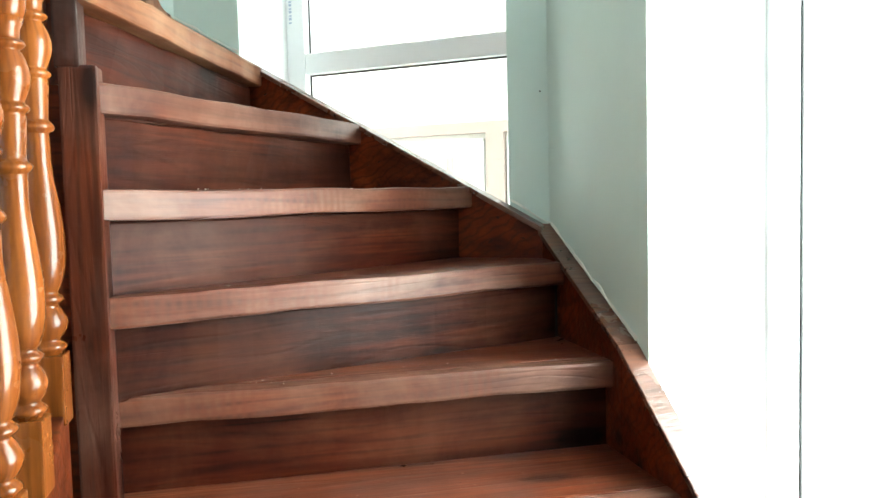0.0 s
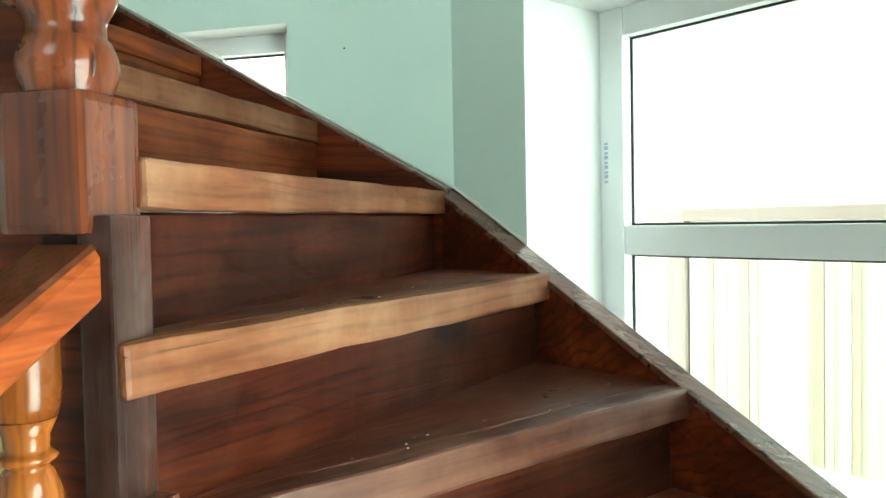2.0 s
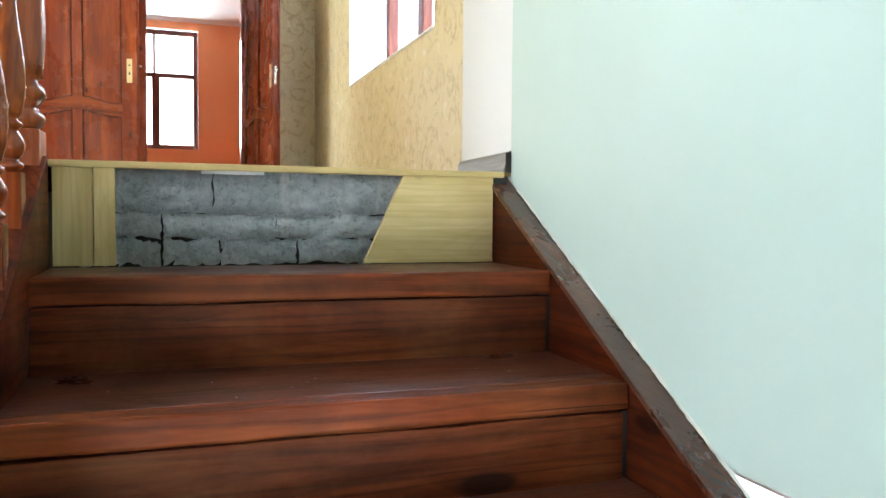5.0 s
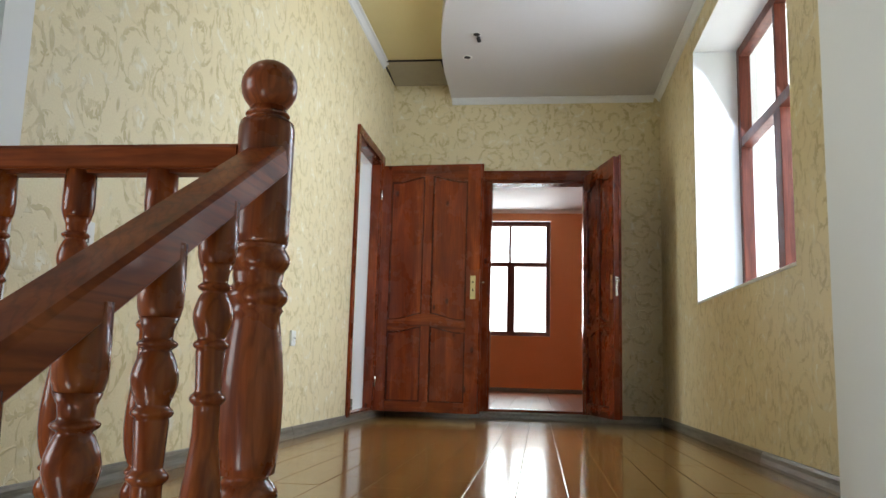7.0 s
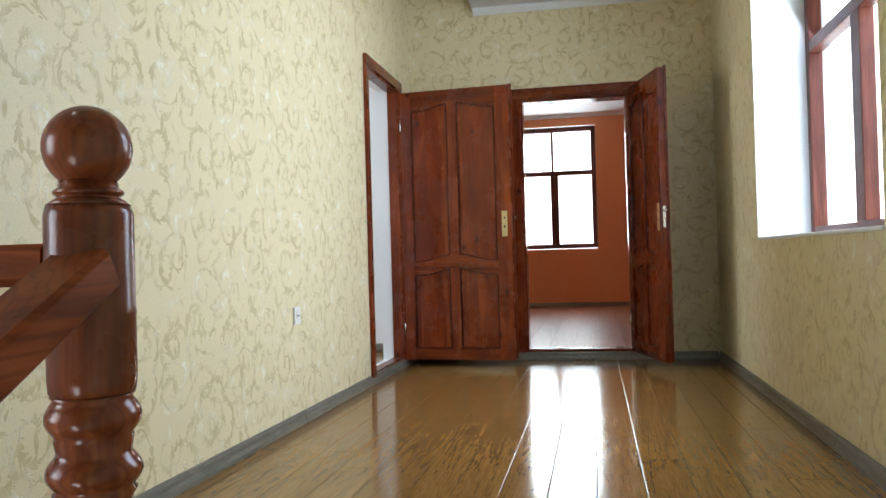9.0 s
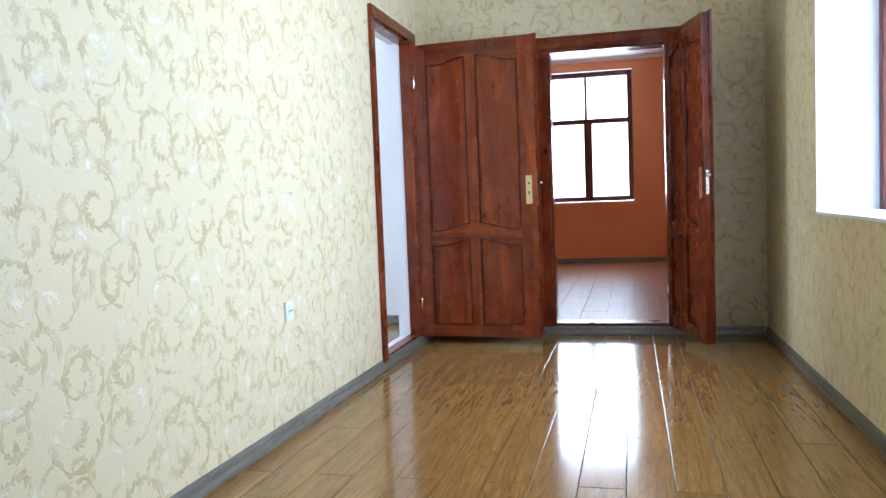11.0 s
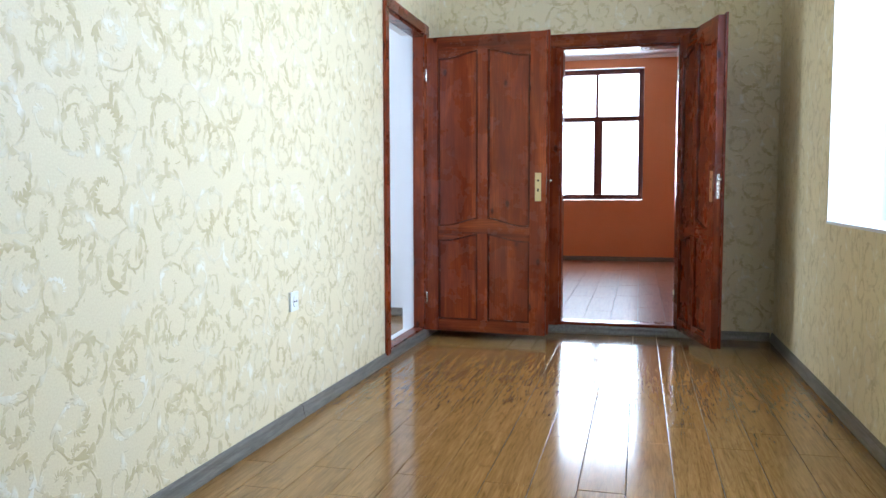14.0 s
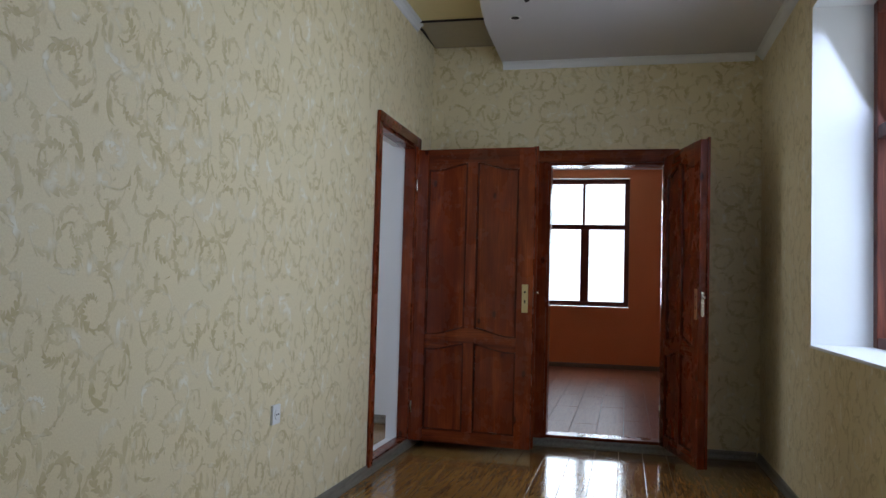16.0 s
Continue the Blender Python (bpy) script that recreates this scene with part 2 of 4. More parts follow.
def laminate(name, dark, mid, light, axis, rough, spec=0.5):
    m = Mat(name, rough)
    m.b.inputs["Specular IOR Level"].default_value = spec
    sc = [26.0, 26.0, 26.0]
    sc[axis] = 1.5
    v = m.mapped(tuple(sc), shift=True)
    g = m.noise(v, 1.1, 6, 0.62, 1.6)
    f = m.noise(v, 7.0, 4, 0.6, 0.5)
    c = m.ramp(g, (0.34, dark), (0.46, mid), (0.66, light))
    c = m.mix(0.4, c, m.ramp(f, (0.35, dark), (0.62, light)))
    vs = [9.0, 9.0, 9.0]
    vs[axis] = 1.4
    field = m.noise(m.mapped(tuple(vs), shift=True), 1.0, 3, 0.5, 0.8)
    vein = m.math("ABSOLUTE", m.math("SUBTRACT", m.math("FRACT", m.math("MULTIPLY", field, 9.0)), 0.5))
    vein = m.ramp(m.math("MULTIPLY_ADD", f, 0.25, vein), (0.13, WHITE), (0.27, BLACK))
    c = m.mix(m.math("MULTIPLY", vein, 0.3), c, tuple(0.55 * x for x in dark))
    info = m.node("ShaderNodeObjectInfo")
    c = m.mix(m.math("MULTIPLY", info.outputs["Random"], 0.22), c, dark)
    m.colour(c)
    m.rough(m.math("MULTIPLY_ADD", m.noise(m.mapped((1, 1, 1)), 3.0, 3), 0.06, rough - 0.03))
    return m.m


def plain(name, tone, rough=0.5, metal=0.0, vary=0.08, scale=20.0, bump=0.1):
    m = Mat(name, rough, metal)
    n = m.noise(m.mapped(shift=True), scale, 4)
    m.colour(m.mix(n, tuple(x * (1 - vary) for x in tone), tuple(min(1, x * (1 + vary)) for x in tone)))
    m.bump(n, bump, 0.002)
    return m.m


def glass_material(name):
    m = Mat(name)
    for n in list(m.t.nodes):
        if n.type != "OUTPUT_MATERIAL":
            m.t.nodes.remove(n)
    out = next(n for n in m.t.nodes if n.type == "OUTPUT_MATERIAL")
    clear, gloss = m.node("ShaderNodeBsdfTransparent"), m.node("ShaderNodeBsdfGlossy", Roughness=0.02)
    clear.inputs[0].default_value = (0.95, 0.97, 0.96, 1)
    mixer = m.node("ShaderNodeMixShader")
    mixer.inputs[0].default_value = 0.06
    m.link(clear.outputs[0], mixer.inputs[1])
    m.link(gloss.outputs[0], mixer.inputs[2])
    m.link(mixer.outputs[0], out.inputs[0])
    return m.m


def concrete(name, lift=0.0):
    m = Mat(name, 0.9)
    v = m.mapped()
    a, b = m.noise(v, 6, 6, 0.65), m.noise(v, 45, 5, 0.7)
    c = m.ramp(a, (0.3, (0.20 + lift, 0.235 + lift, 0.25 + lift)), (0.55, (0.36 + lift, 0.41 + lift, 0.43 + lift)), (0.75, (0.60 + lift, 0.61 + lift, 0.61 + lift)))
    drip = m.ramp(m.noise(m.mapped((1, 26, 2)), 1.0, 3), (0.56, BLACK), (0.66, WHITE))
    c = m.mix(m.math("MULTIPLY", drip, 0.25 + 3 * lift), c, (0.74, 0.74, 0.71))
    pits = m.ramp(m.noise(v, 70, 3, 0.6), (0.34, WHITE), (0.42, BLACK))
    c = m.mix(0.45, c, m.ramp(b, (0.3, (0.12, 0.13, 0.135)), (0.7, (0.55, 0.56, 0.56))))
    m.colour(m.mix(m.math("MULTIPLY", pits, 0.35), c, (0.06, 0.065, 0.07)))
    m.bump(m.math("ADD", a, m.math("MULTIPLY", b, 0.9)), 1.0, 0.025)
    return m.m


RED_D, RED_M, RED_L = (0.026, 0.006, 0.0035), (0.125, 0.027, 0.010), (0.22, 0.054, 0.018)
TREAD_X = wood("stained_tread_x", RED_D, RED_M, RED_L, 0, 0.33, True, 0.25, (0.14, 0.048, 0.028), 0, 0.6, False, 0.4)
# Stained like RISER_UP, but with the lower flight's shade put into the colour.
RISER_SHADED = wood("shaded_stained_riser", (0.005, 0.0013, 0.001), (0.040, 0.0066, 0.0026), (0.095, 0.017, 0.0055), 0, 0.42, True, 0.4, (0.12, 0.046, 0.027), 0, 0.10)
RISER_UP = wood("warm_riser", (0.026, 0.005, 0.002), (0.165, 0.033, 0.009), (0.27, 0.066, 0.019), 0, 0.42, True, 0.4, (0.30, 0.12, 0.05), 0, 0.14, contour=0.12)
NOSING = wood("worn_nosing", (0.07, 0.021, 0.009), (0.175, 0.058, 0.024), (0.26, 0.105, 0.048), 0, 0.45, True, 0.75, (0.30, 0.165, 0.095), 0, 0.16, True)
NOSING_TOP = wood("red_nosing", (0.04, 0.009, 0.003), (0.225, 0.042, 0.010), (0.35, 0.082, 0.020), 0, 0.40, True, 0.3, (0.36, 0.14, 0.05), 0, 0.16)
NOSING_LOW = wood("scuffed_nosing", (0.030, 0.009, 0.006), (0.11, 0.030, 0.015), (0.185, 0.056, 0.028), 0, 0.38, True, 0.6, (0.24, 0.135, 0.095), 0, 0.3, True)
STRING = wood("stained_string", (0.014, 0.003, 0.0015), (0.105, 0.017, 0.004), (0.185, 0.037, 0.009), 0, 0.40, True, 0.15, (0.13, 0.05, 0.026), 0, 0.13)
CAP = wood("worn_cap", (0.035, 0.011, 0.006), (0.115, 0.034, 0.015), (0.18, 0.060, 0.028), 0, 0.26, False, 0.4, (0.2, 0.12, 0.085), 0.5, 0.7)
POST = wood("stained_post", (0.07, 0.014, 0.006), (0.22, 0.043, 0.011), (0.38, 0.098, 0.026), 2, 0.26, False, 0.2, (0.32, 0.12, 0.05), 0.7, splits=False, contour=0.06)
POST_DARK = wood("scarred_post", (0.005, 0.002, 0.002), (0.036, 0.008, 0.004), (0.085, 0.020, 0.010), 2, 0.34, True, 0.6, (0.15, 0.115, 0.10))
POST_LOW = wood("red_lower_post", (0.010, 0.003, 0.002), (0.085, 0.017, 0.007), (0.16, 0.040, 0.016), 2, 0.32, True, 0.45, (0.14, 0.075, 0.055))
POST_MID = wood("chipped_post", (0.014, 0.004, 0.003), (0.11, 0.021, 0.006), (0.22, 0.052, 0.013), 2, 0.26, False, 0.3, (0.16, 0.06, 0.035), 0.8, contour=0.08)
BALUSTER = wood("varnished_baluster", (0.08, 0.014, 0.005), (0.25, 0.048, 0.010), (0.42, 0.11, 0.024), 2, 0.22, False, 0.0, coat=0.8, splits=False, contour=0.06)
LIGHT_BALUSTER = wood("amber_baluster", (0.06, 0.014, 0.003), (0.19, 0.050, 0.009), (0.34, 0.105, 0.020), 2, 0.22, False, 0.0, coat=0.8, splits=False, contour=0.06)
RAIL = wood("varnished_rail", (0.07, 0.013, 0.005), (0.24, 0.047, 0.011), (0.40, 0.098, 0.024), 0, 0.36, False, 0.15, (0.34, 0.13, 0.045), 0.15, 0.08, contour=0.05, splits=False)
RAIL_Y = wood("varnished_rail_cross", (0.07, 0.013, 0.005), (0.24, 0.047, 0.011), (0.40, 0.098, 0.024), 1, 0.36, False, 0.15, (0.34, 0.13, 0.045), 0.15, 0.08, contour=0.05, splits=False)
RAIL_TOP = wood("worn_rail_top", (0.03, 0.008, 0.004), (0.105, 0.026, 0.010), (0.17, 0.048, 0.020), 1, 0.34, False, 0.3, (0.20, 0.10, 0.05), 0.2, 0.2, contour=0.15)
DOOR_V = wood("varnished_door", (0.085, 0.013, 0.004), (0.18, 0.028, 0.0065), (0.31, 0.064, 0.013), 2, 0.24, True, 0.0, coat=0.6, splits=False, contour=0.15, blotch=0.4)
DOOR_H = wood("varnished_door_rail", (0.05, 0.008, 0.003), (0.16, 0.028, 0.007), (0.28, 0.062, 0.015), 0, 0.24, False, 0.0, coat=0.4, splits=False)
# Darker than the leaf, to draw the groove shade round the panels in colour.
DOOR_BEAD_SHADE = wood("moulding", (0.02, 0.004, 0.002), (0.07, 0.012, 0.004), (0.12, 0.024, 0.007), 2, 0.2, False, 0.0, coat=0.5, splits=False)
SASH = wood("brown_sash", (0.050, 0.012, 0.008), (0.13, 0.035, 0.019), (0.20, 0.06, 0.034), 2, 0.35, False, splits=False)
PINE = wood("bare_pine", (0.5, 0.36, 0.14), (0.66, 0.5, 0.22), (0.78, 0.62, 0.32), 1, 0.6, True, splits=False)
PINE_Z = wood("bare_pine_offcut", (0.5, 0.36, 0.14), (0.66, 0.5, 0.22), (0.78, 0.62, 0.32), 2, 0.6, False, splits=False)
# Same pine darkened to olive: the shade below the stairs is in the colour.
PINE_SHADED = wood("bare_pine_shaded", (0.30, 0.235, 0.07), (0.41, 0.33, 0.10), (0.50, 0.41, 0.14), 2, 0.6, True, splits=False)
MINT = paint("mint_paint", (0.585, 0.722, 0.662), 0.065, 0.55, 0.16)
WHITE_PAINT = paint("white_paint", (0.80, 0.81, 0.80), 0.03, 0.6, 0.08)
ORANGE = paint("orange_paint", (0.76, 0.31, 0.13), 0.03, 0.6, 0.04)
CEILING = paint("ceiling_paint", (0.64, 0.62, 0.61), 0.02, 0.7, 0.05)
YELLOW_CEIL = paint("yellow_ceiling_paint", (0.74, 0.64, 0.34), 0.03, 0.7, 0.05)
PAPER_X = wallpaper("scroll_wallpaper_long", 0)
PAPER_Y = wallpaper("scroll_wallpaper_end", 1)
LAMINATE = laminate("laminate_oak", (0.165, 0.084, 0.021), (0.245, 0.13, 0.034), (0.34, 0.19, 0.056), 0, 0.135)
LAMINATE_RED = laminate("laminate_red", (0.20, 0.075, 0.035), (0.27, 0.105, 0.05), (0.33, 0.14, 0.07), 0, 0.36, 0.04)
SKIRT = laminate("grey_skirting", (0.10, 0.095, 0.07), (0.16, 0.15, 0.115), (0.24, 0.225, 0.18), 0, 0.35)
PVC = paint("white_pvc", (0.83, 0.86, 0.86), 0.05, 0.38, 0.4, (0.42, 0.43, 0.42))
GASKET = plain("black_gasket", (0.02, 0.02, 0.02), 0.6)
GLASS = glass_material("window_glass")
STEEL = plain("polished_steel", (0.7, 0.69, 0.62), 0.22, 1.0, 0.05)
BRASS = plain("pale_brass", (0.72, 0.62, 0.36), 0.3, 1.0, 0.1)
PLASTIC = plain("white_plastic", (0.78, 0.78, 0.73), 0.35)
DARK = plain("dark_hole", (0.02, 0.018, 0.015), 0.8)
CONCRETE = concrete("rough_concrete", 0.10)
CONCRETE_PALE = concrete("limewashed_concrete", 0.24)
SCREED = paint("grey_screed", (0.36, 0.35, 0.33), 0.06, 0.85, 0.2)
GROUND = paint("pale_dust", (0.62, 0.58, 0.50), 0.08, 0.95, 0.1)
FACADE = paint("pale_render", (0.80, 0.77, 0.72), 0.05, 0.9, 0.12)
BROWN_TRIM = paint("brown_trim", (0.40, 0.33, 0.295), 0.05, 0.8, 0.3)
BEIGE = paint("beige_blind", (0.62, 0.585, 0.49), 0.06, 0.8, 0.1)
SAND = paint("sand_blind", (0.50, 0.45, 0.36), 0.06, 0.8, 0.1)

# ---- mesh helpers ----


def finish(name, bm, material):
    bmesh.ops.recalc_face_normals(bm, faces=bm.faces)
    me = bpy.data.meshes.new(name)
    bm.to_mesh(me)
    bm.free()
    for mat in material if isinstance(material, (list, tuple)) else (material,):
        me.materials.append(mat)
    return me


def part(name, bm, material, parent=None, label="", m=None):
    ob = new(name, finish(name, bm, material))
    if parent:
        ob.parent = parent
    if m is not None:
        ob.matrix_basis = m
    if label:
        ob["label"] = label
    return ob


def thing(name, label, category, group="", m=None, kind=""):
    ob = new(name)
    ob.empty_display_size = 0.05
    if m is not None:
        ob.matrix_basis = m
    return tagged(ob, label, category, group, kind)


def add_box(bm, x0, x1, y0, y1, z0, z1, bevel=0.0):
    geo = bmesh.ops.create_cube(bm, size=1.0)
    bmesh.ops.transform(bm, verts=geo["verts"], matrix=Matrix.Translation(((x0 + x1) / 2, (y0 + y1) / 2, (z0 + z1) / 2)) @ Matrix.Diagonal((abs(x1 - x0), abs(y1 - y0), abs(z1 - z0), 1)))
    if bevel:
        es = list({e for v in geo["verts"] for e in v.link_edges})
        bmesh.ops.bevel(bm, geom=es, offset=bevel, segments=2, profile=0.7, affect="EDGES")


def box(x0, x1, y0, y1, z0, z1, bevel=0.0):
    bm = bmesh.new()
    add_box(bm, x0, x1, y0, y1, z0, z1, bevel)
    return bm


def prism(points, depth, bevel=0.0):
    """A polygon given as vectors, pushed out by the vector depth."""
    bm = bmesh.new()
    low = [bm.verts.new(p) for p in points]
    high = [bm.verts.new(Vector(p) + Vector(depth)) for p in points]
    bm.faces.new(low)
    bm.faces.new(high[::-1])
    for k in range(len(points)):
        j = (k + 1) % len(points)
        bm.faces.new((low[k], low[j], high[j], high[k]))
    if bevel:
        bmesh.ops.recalc_face_normals(bm, faces=bm.faces)
        bmesh.ops.bevel(bm, geom=list(bm.edges), offset=bevel, segments=2, profile=0.7, affect="EDGES")
    return bm


def lathe(profile, sides=20):
    """A turned piece: rows of radius and height."""
    bm = bmesh.new()
    rings = []
    for r, z in profile:
        rings.append([bm.verts.new((r * math.cos(a), r * math.sin(a), z)) for a in [2 * math.pi * k / sides for k in range(sides)]])
    for a, b in zip(rings, rings[1:]):
        for k in range(sides):
            f = bm.faces.new((a[k], a[(k + 1) % sides], b[(k + 1) % sides], b[k]))
            f.smooth = True
    bm.faces.new(rings[0][::-1])
    bm.faces.new(rings[-1])
    return bm


def bead(z0, z1, r0, r1, n=7):
    """A rounded ring between two heights."""
    return [(r0 + (r1 - r0) * math.sin(math.pi * k / n), z0 + (z1 - z0) * k / n) for k in range(n + 1)]


def wall(name, start, along, out, length, z0, z1, thick, openings, face_mat, side_mat=None):
    """A wall with its inner face from start, running along, its body lying towards out; openings go right through."""
    a, o = Vector((*along, 0)).normalized(), Vector((*out, 0)).normalized()
    us = sorted({0.0, length, *[v for op in openings for v in op[:2]]})
    zs = sorted({z0, z1, *[v for op in openings for v in op[2:]]})
    bm = bmesh.new()
    s = Vector((*start, 0))

    def solid(i, k):
        if i < 0 or k < 0 or i >= len(us) - 1 or k >= len(zs) - 1:
            return False
        cu, cz = (us[i] + us[i + 1]) / 2, (zs[k] + zs[k + 1]) / 2
        return not any(p[0] < cu < p[1] and p[2] < cz < p[3] for p in openings)

    def p(u, d, z):
        q = s + a * u + o * d
        return bm.verts.new((q.x, q.y, z))

    for i in range(len(us) - 1):
        for k in range(len(zs) - 1):
            if not solid(i, k):
                continue
            u0, u1, w0, w1 = us[i], us[i + 1], zs[k], zs[k + 1]
            bm.faces.new((p(u0, 0, w0), p(u1, 0, w0), p(u1, 0, w1), p(u0, 0, w1))).material_index = 0
            quads = [((u0, thick, w0), (u1, thick, w0), (u1, thick, w1), (u0, thick, w1))]
            if not solid(i - 1, k):
                quads.append(((u0, 0, w0), (u0, thick, w0), (u0, thick, w1), (u0, 0, w1)))
            if not solid(i + 1, k):
                quads.append(((u1, 0, w0), (u1, thick, w0), (u1, thick, w1), (u1, 0, w1)))
            if not solid(i, k - 1):
                quads.append(((u0, 0, w0), (u1, 0, w0), (u1, thick, w0), (u0, thick, w0)))
            if not solid(i, k + 1):
                quads.append(((u0, 0, w1), (u1, 0, w1), (u1, thick, w1), (u0, thick, w1)))
            for q in quads:
                bm.faces.new([p(*c) for c in q]).material_index = 1
    bmesh.ops.remove_doubles(bm, verts=bm.verts, dist=0.0005)
    ob = part(name, bm, [face_mat, side_mat or face_mat])
    return tagged(ob, kind="structure")


def structure(name, bm, mat, label=""):
    return tagged(part(name, bm, mat), label, kind="structure")


# ---- plan ----
RISE, GO = 0.178, 0.26
LEVEL = {c: 1.068 + RISE * k for k, c in enumerate("ABCDEFGHIJ")}
FLOOR, CEIL_LOW, CEIL_HIGH = 2.905, 5.53, 5.68
X_RIGHT, Y_STAIR, Y_LEFT, Y_RIGHT, X_END, X_TOP, X_JOG = 0.80, 2.83, 0.93, 3.185, -6.767, -1.745, -2.11
KNEE, CORN = Vector((0.80, 2.132, 0)), Vector((-0.145, 2.83, 0))
DIAG = (KNEE - CORN).normalized()
DIAG_OUT = Vector((-DIAG.y, DIAG.x, 0))
X_ROOM = -11.84
SLOPE = 0.010


def floor_z(x):
    """The hall floor sinks slightly from the stair head towards the far doorway."""
    return 2.899 + SLOPE * (x - X_TOP) if x > X_END - 0.1 else FLOOR



# ---- large structure ----
gb = bmesh.new()
bmesh.ops.create_grid(gb, x_segments=2, y_segments=2, size=3000)
bmesh.ops.translate(gb, verts=gb.verts, vec=(0, 0, -0.16))
structure("ground", gb, GROUND, "pale dusty ground outside the house")
structure("floor_lower", box(-3.1, X_RIGHT, -1.4, 1.64, -0.15, 0.0), SCREED, "grey screed floor at the foot of the stairs")

wall("wall_stair_east", (X_RIGHT, -1.4), (0, 1), (1, 0), KNEE.y + 1.4, -0.15, 5.68, 0.34, [(2.10, 3.018, 0.55, 2.37)], MINT, WHITE_PAINT)
wall("wall_stair_diagonal", (CORN.x, CORN.y), DIAG[:2], DIAG_OUT[:2], (KNEE - CORN).length, -0.15, 5.68, 0.34, [(0.241, 1.069, 0.95, 2.365)], MINT, WHITE_PAINT)
wall("wall_stair_north", (CORN.x, Y_STAIR), (-1, 0), (0, 1), 1.60, -0.15, 5.68, 0.36, [(0.423, 1.25, 1.45, 2.391)], MINT, WHITE_PAINT)
wall("wall_landing_pier", (CORN.x - 1.60, Y_STAIR), (-1, 0), (0, 1), X_JOG * -1 + CORN.x - 1.60, -0.15, 5.68, 0.355, [], WHITE_PAINT)
# Unseen wall; its opening is added to go with the fill lamp.
wall("wall_stair_south", (-3.1, -1.4), (1, 0), (0, -1), 3.9, -0.15, 5.68, 0.3, [(1.85, 3.35, 3.35, 5.05)], WHITE_PAINT)
wall("wall_well_west", (X_TOP - 0.02, -1.4), (0, 1), (-1, 0), 2.18, 2.6, 5.68, 0.2, [], WHITE_PAINT)
wall("wall_lower_west", (-3.1, -1.4), (0, 1), (-1, 0), 4.6, -0.15, 2.6, 0.2, [(1.1, 2.1, 1.0, 2.2)], WHITE_PAINT)
wall("wall_hall_left", (X_TOP - 0.22, Y_LEFT), (-1, 0), (0, -1), -2.07 * -1 + X_TOP - 0.22, 2.6, 5.75, 0.15, [], WHITE_PAINT)
wall("wall_hall_left_papered", (-2.07, Y_LEFT), (-1, 0), (0, -1), -X_END - 2.07, 2.6, 5.75, 0.15, [(3.49, 4.27, FLOOR, 4.86)], PAPER_X, WHITE_PAINT)
wall("wall_hall_right", (X_JOG, Y_RIGHT), (-1, 0), (0, 1), -X_END + X_JOG, 2.6, 5.75, 0.40, [(1.35, 3.237, 3.683, 5.33)], PAPER_X, WHITE_PAINT)
wall("wall_hall_end", (X_END, Y_LEFT), (0, 1), (-1, 0), Y_RIGHT - Y_LEFT, 2.6, 5.75, 0.14, [(0.85, 1.63, FLOOR, 4.80)], PAPER_Y, ORANGE)
structure("floor_landing_slab", box(X_TOP - 0.03, X_END - 0.14, Y_LEFT - 0.1, Y_RIGHT, 2.60, 2.832), SCREED)
structure("ceiling_hall", box(X_TOP - 0.02, X_END, Y_LEFT, Y_RIGHT, CEIL_HIGH, CEIL_HIGH + 0.1), YELLOW_CEIL)
structure("ceiling_stair", box(X_TOP - 0.02, X_RIGHT + 0.3, -1.4, 3.1, CEIL_HIGH + 0.004, CEIL_HIGH + 0.1), CEILING)

# dropped ceiling with its curved edge
edge = []
for k in range(25):
    x = X_END + 0.001 + (X_TOP - X_END) * k / 24
    d = x - X_END
    edge.append(Vector((x, 1.44 + 0.02 * d + 0.085 * max(0, d - 0.6) ** 1.9, CEIL_LOW)))
edge = [v for v in edge if v.y < Y_RIGHT - 0.2]
structure("ceiling_hall_dropped", prism([*edge, Vector((edge[-1].x, Y_RIGHT, CEIL_LOW)), Vector((X_END + 0.001, Y_RIGHT, CEIL_LOW))], (0, 0, CEIL_HIGH - CEIL_LOW)), CEILING)

# far room
wall("wall_room_end", (X_ROOM, -0.6), (0, 1), (-1, 0), 4.15, 2.6, 5.7, 0.35, [(1.80, 2.96, 3.71, 5.42)], ORANGE, WHITE_PAINT)
wall("wall_room_right", (X_END - 0.14, 3.55), (-1, 0), (0, 1), -X_ROOM + X_END - 0.14 + 0.001, 2.6, 5.7, 0.3, [], ORANGE)
wall("wall_room_left", (X_END - 0.14, -0.6), (-1, 0), (0, -1), -X_ROOM + X_END - 0.14, 2.6, 5.7, 0.2, [], ORANGE)
structure("floor_room_slab", box(X_END - 0.14, X_ROOM, -0.6, 3.55, 2.6, FLOOR - 0.012), SCREED)
structure("ceiling_room", box(X_END - 0.14, X_ROOM, -0.6, 3.55, 5.58, 5.7), CEILING)

# side room behind the open door
wall("wall_side_room_back", (-5.2, -2.0), (-1, 0), (0, -1), 2.2, 2.6, 5.7, 0.1, [(0.2, 1.4, 3.7, 5.1)], WHITE_PAINT)
wall("wall_side_room_west", (-6.9, -2.0), (0, 1), (-1, 0), 2.79, 2.6, 5.7, 0.004, [], WHITE_PAINT)
wall("wall_side_room_east", (-4.9, -2.0), (0, 1), (1, 0), 2.78, 2.6, 5.7, 0.1, [], WHITE_PAINT)
structure("floor_side_room", box(-4.9, -6.9, -2.0, Y_LEFT - 0.15, 2.8, FLOOR - 0.004), LAMINATE)
structure("ceiling_side_room", box(-4.9, -6.9, -2.0, Y_LEFT - 0.15, 5.6, 5.7), CEILING)

# ---- staircase ----
stair = thing("staircase", "winding staircase of dark red-stained worn timber with closed strings", "staircase")
